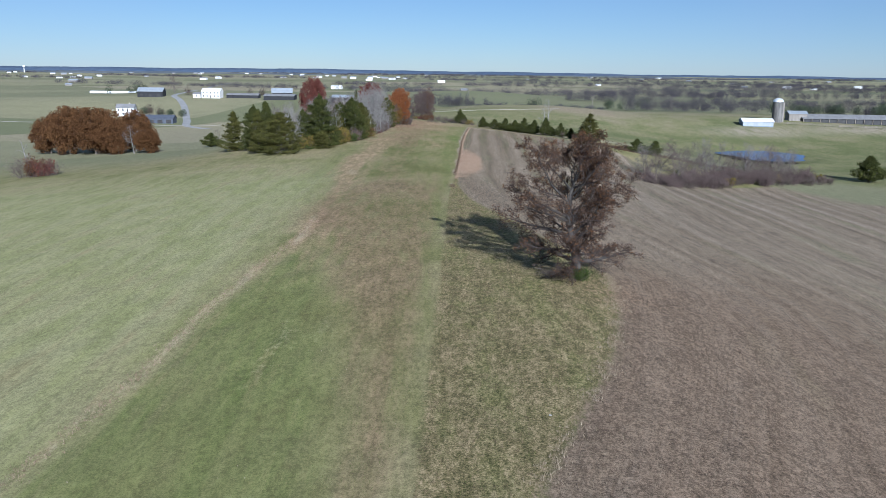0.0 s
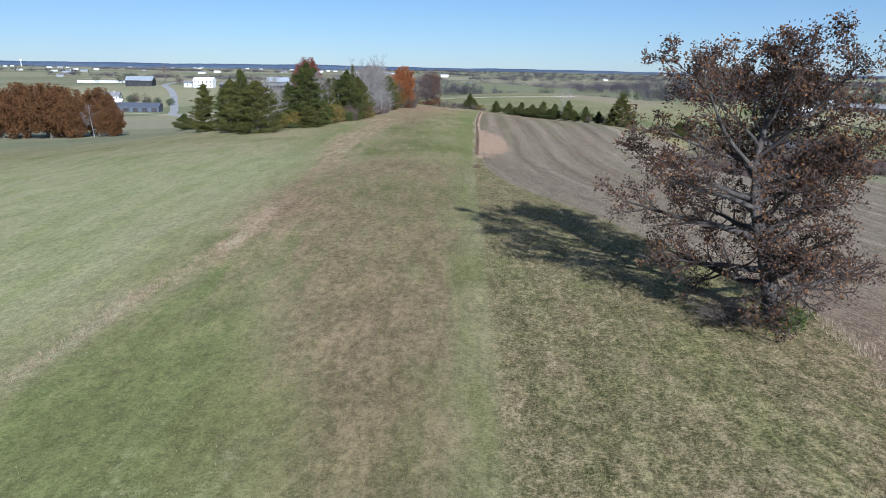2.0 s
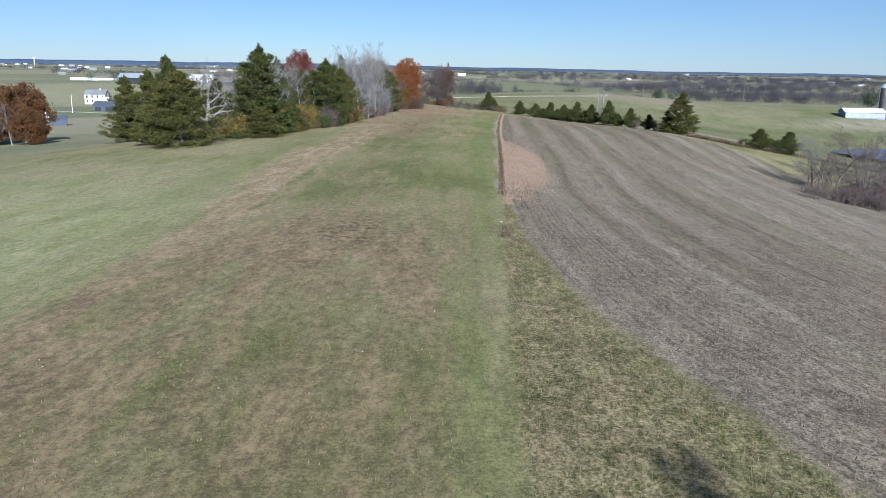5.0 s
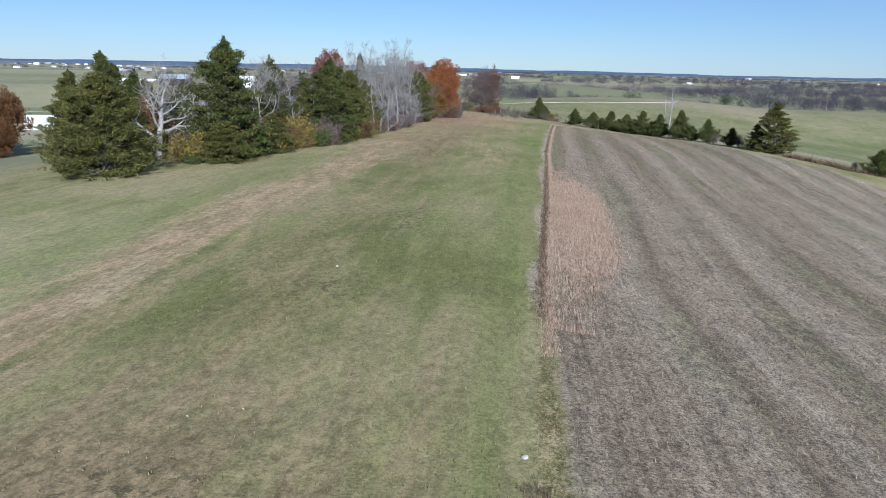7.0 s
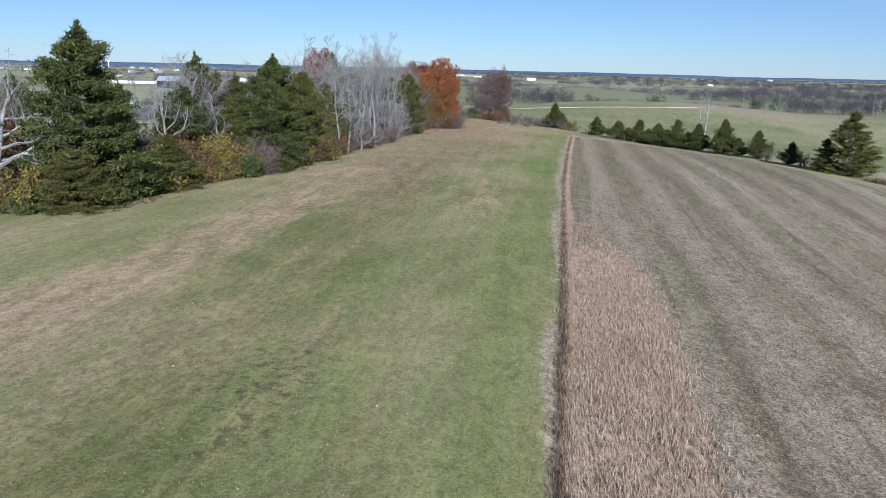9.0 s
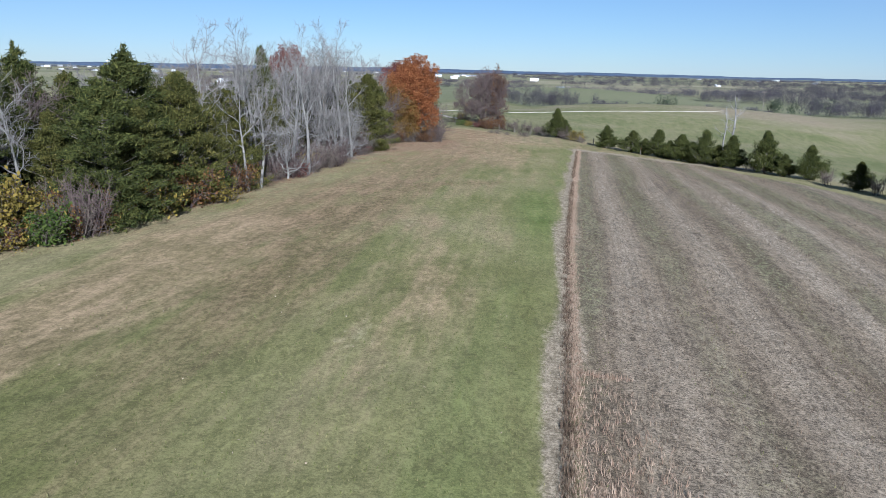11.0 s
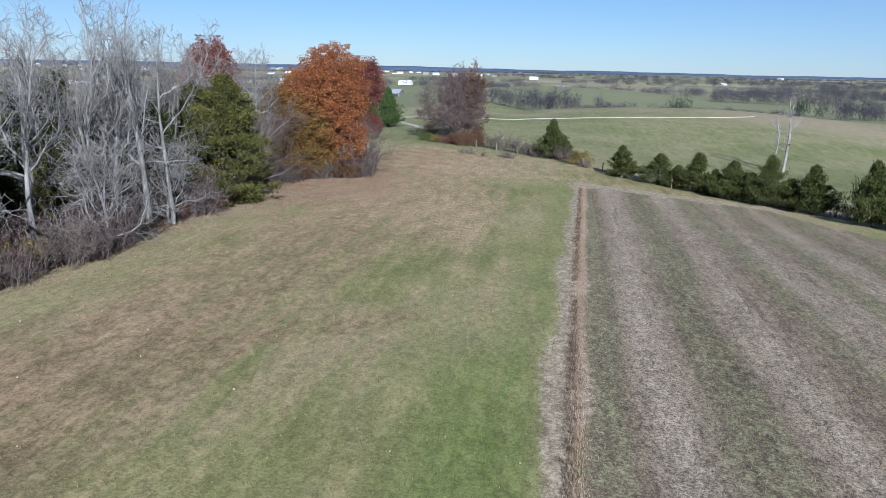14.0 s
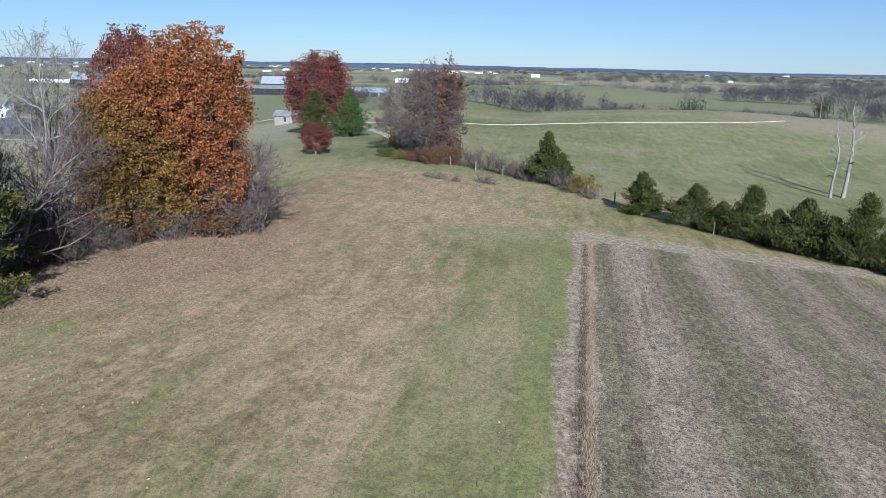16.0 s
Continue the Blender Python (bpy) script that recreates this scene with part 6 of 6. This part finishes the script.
part("plate", boxed(-0.06, 0.06, -0.045, -0.03, 0.98, 1.14), "red_paint", marker, "small reddish plate")
tagged(marker, "thin stake with a small reddish plate in the grass", "post")

# ---- the far country ----


def thicket(name, spots, heights, widths, per, size, material, label, seed):
    """Far trees as crowns of loose leaves and twigs, in one mesh."""
    nr = np.random.default_rng(seed)
    spots, heights, widths = np.asarray(spots), np.asarray(heights), np.asarray(widths)
    n = len(spots)
    z = ground_z(spots[:, 0], spots[:, 1])
    d = nr.normal(size=(n, per, 3))
    d /= np.linalg.norm(d, axis=2)[:, :, None]
    d *= nr.uniform(0.1, 1.15, size=(n, per, 1)) ** 0.6
    c = np.empty((n, per, 3))
    c[:, :, 0] = spots[:, 0:1] + d[:, :, 0] * widths[:, None] / 2
    c[:, :, 1] = spots[:, 1:2] + d[:, :, 1] * widths[:, None] / 2
    c[:, :, 2] = z[:, None] + heights[:, None] * (0.52 + 0.48 * d[:, :, 2])
    up = np.tile(np.array([[0.0, 0.0, 1.0]]), (n * per, 1))
    v, f = blades(c.reshape(-1, 3), size, nr, 3.2, up, 0.5, narrow=True)
    return tagged(mesh_object(name, v, f, material), label, "woods", kind="stuff")


nf = np.random.default_rng(17)


def rows_of_trees(lines, gap, spread):
    out = []
    for x0, y0, x1, y1 in lines:
        k = max(2, int(math.hypot(x1 - x0, y1 - y0) / gap))
        f = nf.uniform(0, 1, k)
        out.append(np.column_stack([x0 + (x1 - x0) * f + nf.normal(size=k) * spread, y0 + (y1 - y0) * f + nf.normal(size=k) * spread]))
    return np.concatenate(out)


# bare trees behind the gravel lane and along the creek
near_far = rows_of_trees([(-10, 524, 24, 530), (-6, 516, 20, 520), (-80, 540, -55, 560)], 1.7, 2.6)
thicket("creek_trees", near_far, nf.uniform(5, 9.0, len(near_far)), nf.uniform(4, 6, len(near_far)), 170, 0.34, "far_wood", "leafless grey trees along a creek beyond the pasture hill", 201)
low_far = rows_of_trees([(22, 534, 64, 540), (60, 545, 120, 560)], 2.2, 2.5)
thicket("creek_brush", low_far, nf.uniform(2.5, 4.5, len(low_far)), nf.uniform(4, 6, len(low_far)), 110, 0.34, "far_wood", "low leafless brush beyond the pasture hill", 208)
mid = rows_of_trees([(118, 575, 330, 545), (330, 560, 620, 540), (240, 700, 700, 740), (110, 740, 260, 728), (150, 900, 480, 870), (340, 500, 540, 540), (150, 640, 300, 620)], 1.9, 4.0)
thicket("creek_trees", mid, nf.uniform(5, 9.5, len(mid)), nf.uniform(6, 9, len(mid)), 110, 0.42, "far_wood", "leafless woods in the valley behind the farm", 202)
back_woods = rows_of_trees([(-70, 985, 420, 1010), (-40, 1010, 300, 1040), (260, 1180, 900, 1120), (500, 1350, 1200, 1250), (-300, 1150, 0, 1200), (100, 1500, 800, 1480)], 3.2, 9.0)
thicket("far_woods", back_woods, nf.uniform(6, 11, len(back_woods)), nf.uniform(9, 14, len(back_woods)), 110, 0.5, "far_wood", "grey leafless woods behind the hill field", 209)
far_lines = []
for i in range(58):
    r = 950 + 3300 * nf.random() ** 0.9
    a = math.radians(nf.uniform(-40, 38))
    if a < -0.02 and nf.random() < 0.62:
        continue
    x, y, half = r * math.sin(a), r * math.cos(a), nf.uniform(60, 280)
    tilt = nf.uniform(-0.35, 0.35)
    far_lines.append((x - half, y - half * tilt, x + half, y + half * tilt))
far_trees = rows_of_trees(far_lines, 7.0, 9.0)
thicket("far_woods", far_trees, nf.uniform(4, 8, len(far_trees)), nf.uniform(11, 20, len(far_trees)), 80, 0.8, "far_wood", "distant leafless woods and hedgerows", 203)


def ridge(name, radius, tops, waves, lift, material, label, seed):
    """A long low range of hills round the far side of the country."""
    nr = np.random.default_rng(seed)
    ang = np.radians(np.arange(-52, 52.1, 0.25))
    k = nr.uniform(0, 6.28, 5)
    top = tops + waves * (0.5 * np.sin(ang * 9 + k[0]) + 0.3 * np.sin(ang * 23 + k[1]) + 0.2 * np.sin(ang * 57 + k[2]) + 0.12 * np.sin(ang * 131 + k[3])) + nr.normal(size=len(ang)) * 0.35
    top = top + np.interp(np.degrees(ang), (-52, 4, 28, 52), (lift, lift * 0.8, 0, 0))
    rows = [(radius, np.full(len(ang), -26.0)), (radius + 40, top * 0.4 - 8), (radius + 110, top), (radius + 190, top * 0.6 - 6), (radius + 260, np.full(len(ang), -26.0))]
    v = np.concatenate([np.stack([r * np.sin(ang), r * np.cos(ang), z], -1) for r, z in rows])
    n = len(ang)
    f = [(j * n + i, j * n + i + 1, (j + 1) * n + i + 1, (j + 1) * n + i) for j in range(len(rows) - 1) for i in range(n - 1)]
    return tagged(mesh_object(name, v, f, material, smooth=True), label, "hills", kind="structure")


# both ranges carry the haze of distance in their base colour
ridge("backdrop_hills", 4350, 0.0, 4.5, 12.0, "haze_blue_hills", "wooded hills along the skyline, blue haze put into their colour", 204)
ridge("backdrop_ridge", 3500, -6.0, 4.5, 3.0, "haze_grey_hills", "wooded ridge below the skyline, grey haze put into its colour", 214)
greens = rows_of_trees([(190, 500, 330, 490), (200, 508, 420, 505), (60, 560, 75, 562), (-290, 722, -250, 728), (330, 620, 420, 610), (120, 600, 150, 596)], 5.0, 4.0)
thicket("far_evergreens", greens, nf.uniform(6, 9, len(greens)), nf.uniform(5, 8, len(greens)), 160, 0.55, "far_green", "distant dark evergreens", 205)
yard = rows_of_trees([(-222, 570, -196, 580), (-200, 545, -185, 548), (-160, 690, -140, 700), (-215, 700, -212, 704)], 6.0, 2.0)
thicket("yard_trees", yard, nf.uniform(5, 9, len(yard)), nf.uniform(5, 7, len(yard)), 200, 0.4, "brush_leaf", "leafless yard trees round the farmhouses", 206)
shrub_line = np.array([(-214, 577), (-205, 572), (-190, 560), (-182, 556), (-173, 553)])
thicket("yard_evergreens", shrub_line, np.full(5, 5.0), np.full(5, 5.5), 420, 0.4, "far_green", "clipped green yard trees near the farmhouse", 207)

kinds = (("white_wall", "grey_roof"), ("white_wall", "white_roof"), ("grey_wall", "metal_roof"), ("white_wall", "metal_roof"))
rh = random.Random(8)
for i in range(74):
    r = rh.uniform(1100, 3300)
    a = radians(rh.uniform(-33, 30))
    if i < 40:
        a = radians(rh.choice((-29, -24, -20, -15, -9, -4)) + rh.gauss(0, 1.3))
        r = rh.uniform(1800, 3000)
    wl_, rf_ = kinds[rh.randrange(4)]
    s = rh.uniform(0.5, 1.0)
    building("distant_house", r * math.sin(a), r * math.cos(a), rh.uniform(-30, 30), 15 * s, 9 * s, 3.2 * s, 2.0 * s, wl_, rf_, "distant farm building with pale walls", "house")
tower = new("water_tower")
tower.matrix_basis = pose(-1240, 2480, float(ground_z(-1240, 2480))) @ Matrix.Scale(0.62, 4)
bm = bmesh.new()
bmesh.ops.create_cone(bm, cap_ends=True, segments=12, radius1=2.2, radius2=1.6, depth=26, matrix=Matrix.Translation((0, 0, 13)))
part("stem", bm, "white_wall", tower)
bm = bmesh.new()
bmesh.ops.create_uvsphere(bm, u_segments=16, v_segments=10, radius=6.5, matrix=Matrix.Translation((0, 0, 29)) @ Matrix.Diagonal((1, 1, 0.75, 1)))
part("tank", bm, "white_roof", tower)
tagged(tower, "distant white water tower above a hamlet", "water tower")
plant(bares[4], -236, 735, 1.5, 1.5, 40, 0.1, "tall leafless dark tree beside the road")

# ---- grass, weeds, straw and fallen leaves ----


def scatter(name, x, y, height, width, per, material, label, seed, lay=0.35):
    """Thin blades that stand or lean on the ground, per blades at each place, in one mesh."""
    nr = np.random.default_rng(seed)
    x, y = np.repeat(x, per) + nr.normal(size=len(x) * per) * 0.07, np.repeat(y, per) + nr.normal(size=len(y) * per) * 0.07
    n = len(x)
    h = np.broadcast_to(height, (n // per,)).repeat(per) * nr.uniform(0.5, 1.2, n)
    a = nr.uniform(0, 2 * math.pi, n)
    lean = np.abs(nr.normal(size=n)) * lay
    b = nr.uniform(0, 2 * math.pi, n)
    z = ground_z(x, y) - 0.01
    foot = np.stack([x, y, z], -1)
    side = np.stack([np.cos(b), np.sin(b), 0 * b], -1) * (width * nr.uniform(0.6, 1.3, n))[:, None]
    tip = foot + np.stack([np.cos(a) * np.sin(lean) * h, np.sin(a) * np.sin(lean) * h, np.cos(lean) * h], -1)
    v = np.stack([foot - side, foot + side, tip], 1).reshape(-1, 3)
    f = np.arange(3 * n).reshape(-1, 3)
    ob = mesh_object(name, v, f, material)
    ob.data.attributes.new("tone", "FLOAT", "POINT").data.foreach_set("value", np.repeat(swath(x, y), 3).astype(np.float32))
    return tagged(ob, label, "plants", kind="stuff")


ns = np.random.default_rng(91)
# the margin: a thin dark line of dead weeds, and dry grass standing on the stubble's side of it
y = ns.uniform(140, 308, 8000)
x = margin(y) + 0.27 + ns.normal(size=8000) * 0.13
scatter("margin_grass", x, y, np.interp(y, (98, 125, 150, 200, 311), (0.10, 0.10, 0.20, 0.15, 0.14)), 0.011, 4, "foxtail", "tall dry tan grass along the field margin", 301)
y = ns.uniform(124, 306, 4200)
y = y[np.array([noise.noise((0, b * 0.16, 3)) for b in y]) > np.interp(y, (120, 146, 152, 190, 215), (0.35, 0.2, -0.6, -0.4, -0.25))]
x = margin(y) + ns.normal(size=len(y)) * np.interp(y, (140, 156), (0.30, 0.11))
scatter("margin_weeds", x, y, np.interp(y, (112, 135, 165, 210, 310), (0.20, 0.22, 0.36, 0.20, 0.16)), 0.014, 4, "dark_weed", "dark dead weed stalks along the field margin", 302)
# tall brown weeds along the fence beyond the stubble
f = ns.uniform(0, 1, 1500)
x = np.interp(f, (0, 0.35, 1), (49, 56, 96)) + ns.normal(size=1500) * 0.5
y = np.interp(f, (0, 0.35, 1), (259, 247.5, 236)) + ns.normal(size=1500) * 0.7
scatter("fence_weeds", x, y, 0.9, 0.03, 4, "dark_weed", "tall brown dead weeds along the field fence", 312, 0.3)
# pale tufts along the old furrow in the grass
y = ns.uniform(22, 95, 1700)
x = np.interp(y, (20, 33, 44, 58, 68, 76, 85, 95), (-19, -18.4, -17.0, -16.8, -15.7, -15.0, -13.8, -14.2)) + ns.normal(size=1700) * 0.4
scatter("furrow_grass", x, y, 0.15, 0.012, 4, "foxtail", "pale dry tufts along an old furrow in the grass", 311, 0.6)
# foxtail patch in the stubble
y = 172 + 19 * np.clip(ns.normal(size=10000) * 0.62, -1.5, 1.5)
x = margin(y) + 0.5 + ns.uniform(0, 1, 10000) * np.interp(y, (144, 160, 186, 200), (1.0, 3.9, 3.9, 1.2)) + ns.normal(size=10000) * 0.45
scatter("foxtail_grass", x, y, 0.26, 0.014, 3, "foxtail", "reddish tan foxtail standing in the stubble", 303, 0.5)
# weedy apron round the lone tree
n = 40000
y = ns.uniform(22, 142, n)
x = ns.uniform(-1, 16, n)
ok = (x > margin(y)) & (x < stubble_left(y))
x, y = x[ok], y[ok]
clumpy = np.array([noise.noise((a * 0.55, b * 0.55, 0)) for a, b in zip(x, y)])
scatter("apron_weeds", x[clumpy > -0.15], y[clumpy > -0.15], 0.15, 0.014, 3, "apron", "coarse dry weeds round the lone tree", 304, 0.6)
scatter("apron_grass", x[clumpy < -0.08], y[clumpy < -0.08], 0.12, 0.014, 3, "lawn", "green tufts among the weeds", 305, 0.6)
# pale tufts where the weeds meet the stubble
y = ns.uniform(30, 76, 900)
y = y[np.array([noise.noise((4, b * 0.35, 1)) for b in y]) > -0.05]
x = stubble_left(y) + ns.normal(size=len(y)) * 0.45
scatter("border_grass", x, y, 0.24, 0.014, 5, "dry_grass", "pale dry tufts where the weeds meet the stubble", 313, 0.6)
# straw of the stubble, in rows
n = 330000
y = 24 + 282 * ns.random(n)
x = stubble_left(y) + 0.2 + 26 * ns.random(n) ** 1.15
u = drilled(x, y)
x = x + (np.round(u / 0.38) * 0.38 - u) * 0.75
light = swath(x, y)
ok = (ns.random(n) < 0.35 + 0.65 * light) & (x < stubble_right(y) - 1) & (y < 307.5 + 0.10 * (x - 10) - 0.004 * (x - 10) ** 2)
x, y = x[ok], y[ok]
scatter("stubble_straw", x, y, 0.14, 0.013, 1, "straw", "short pale straw stubble standing in rows", 306, 1.15)
scatter("stubble_trash", x[::6] + 0.15, y[::6] + 0.2, 0.2, 0.016, 1, "dark_weed", "dark flattened stalks between the rows", 307, 1.1)
# green weeds that have come up between the swaths
n = 70000
y = ns.uniform(120, 304, n)
x = stubble_left(y) + 0.5 + ns.uniform(0, 24, n)
patchy = 0.5 + 0.5 * np.sin(x * 0.9 + y * 0.21) * np.sin(y * 0.37 - x * 0.3)
ok = (ns.random(n) < np.clip(1.5 - 2.6 * swath(x, y), 0, 1) * patchy * np.interp(y, (120, 200, 300), (0.3, 0.5, 1.0))) & (x < stubble_right(y) - 1) & (y < 303)
scatter("stubble_weeds", x[ok], y[ok], 0.10, 0.022, 2, "lawn", "low green weeds coming up between the straw", 314, 0.9)
# grass blades and tufts on the mown strip
n = 90000
y = 22 + 295 * ns.random(n)
x = margin(y) - 0.7 - np.abs(ns.normal(size=n)) * 9
scatter("short_grass", x, y, 0.09, 0.02, 1, "lawn", "short mown grass blades", 308, 0.6)
# fallen leaves
n = 95000
y = ns.uniform(195, 338, n) 
wood = np.interp(y, (185, 200, 215, 232, 260, 285, 312, 335), (-33, -28, -26, -21, -19.5, -17.5, -14, -13))
x = wood + np.abs(ns.normal(size=n)) * np.interp(y, (195, 255, 275, 300, 338), (2.2, 3.4, 7.5, 8.0, 6.0)) - 1.0
drift = np.array([noise.noise((a * 0.35, b * 0.35, 7)) for a, b in zip(x, y)])
ok = (ns.random(n) < np.interp(y, (195, 255, 272), (0.35, 0.5, 1.0))) & (drift > ns.uniform(-0.5, 0.35, n))
x, y = x[ok], y[ok]
pts = np.stack([x, y, ground_z(x, y) + 0.03], -1)
v, f = blades(pts, 0.07, np.random.default_rng(309), 1.2)
tagged(mesh_object("fallen_leaves", v, f, "fallen"), "scattered fallen leaves on the grass below the trees", "leaves", kind="stuff")
n = 2600
y, x = ns.uniform(22, 315, n), ns.uniform(-18, 9, n)
ok = (x < margin(y) - 0.5) & (ns.random(n) < np.interp(y, (22, 180, 260), (0.3, 0.5, 1.0)))
pts = np.stack([x, y, ground_z(x, y) + 0.04], -1)[ok]
v, f = blades(pts, 0.06, np.random.default_rng(310), 1.2)
tagged(mesh_object("blown_leaves", v, f, "dry_grass"), "pale leaves blown across the mown grass", "leaves", kind="stuff")
# pale stones in the grass
for x, y, s in ((-6.5, 150.5, 0.07), (2.3, 131.8, 0.10), (6.2, 38.5, 0.08)):
    bm = bmesh.new()
    bmesh.ops.create_icosphere(bm, subdivisions=2, radius=s)
    for v in bm.verts:
        v.co *= 1 + 0.35 * noise.noise(v.co * (2.2 / s) + Vector((x, y, 0)))
        v.co.z *= 0.6
    ob = part("field_stone", bm, "rock", None)
    ob.matrix_basis = pose(x, y, float(ground_z(x, y)) + s * 0.15, 0, 0, rw.uniform(0, 360))
    tagged(ob, "pale rough stone lying in the grass", "stone")
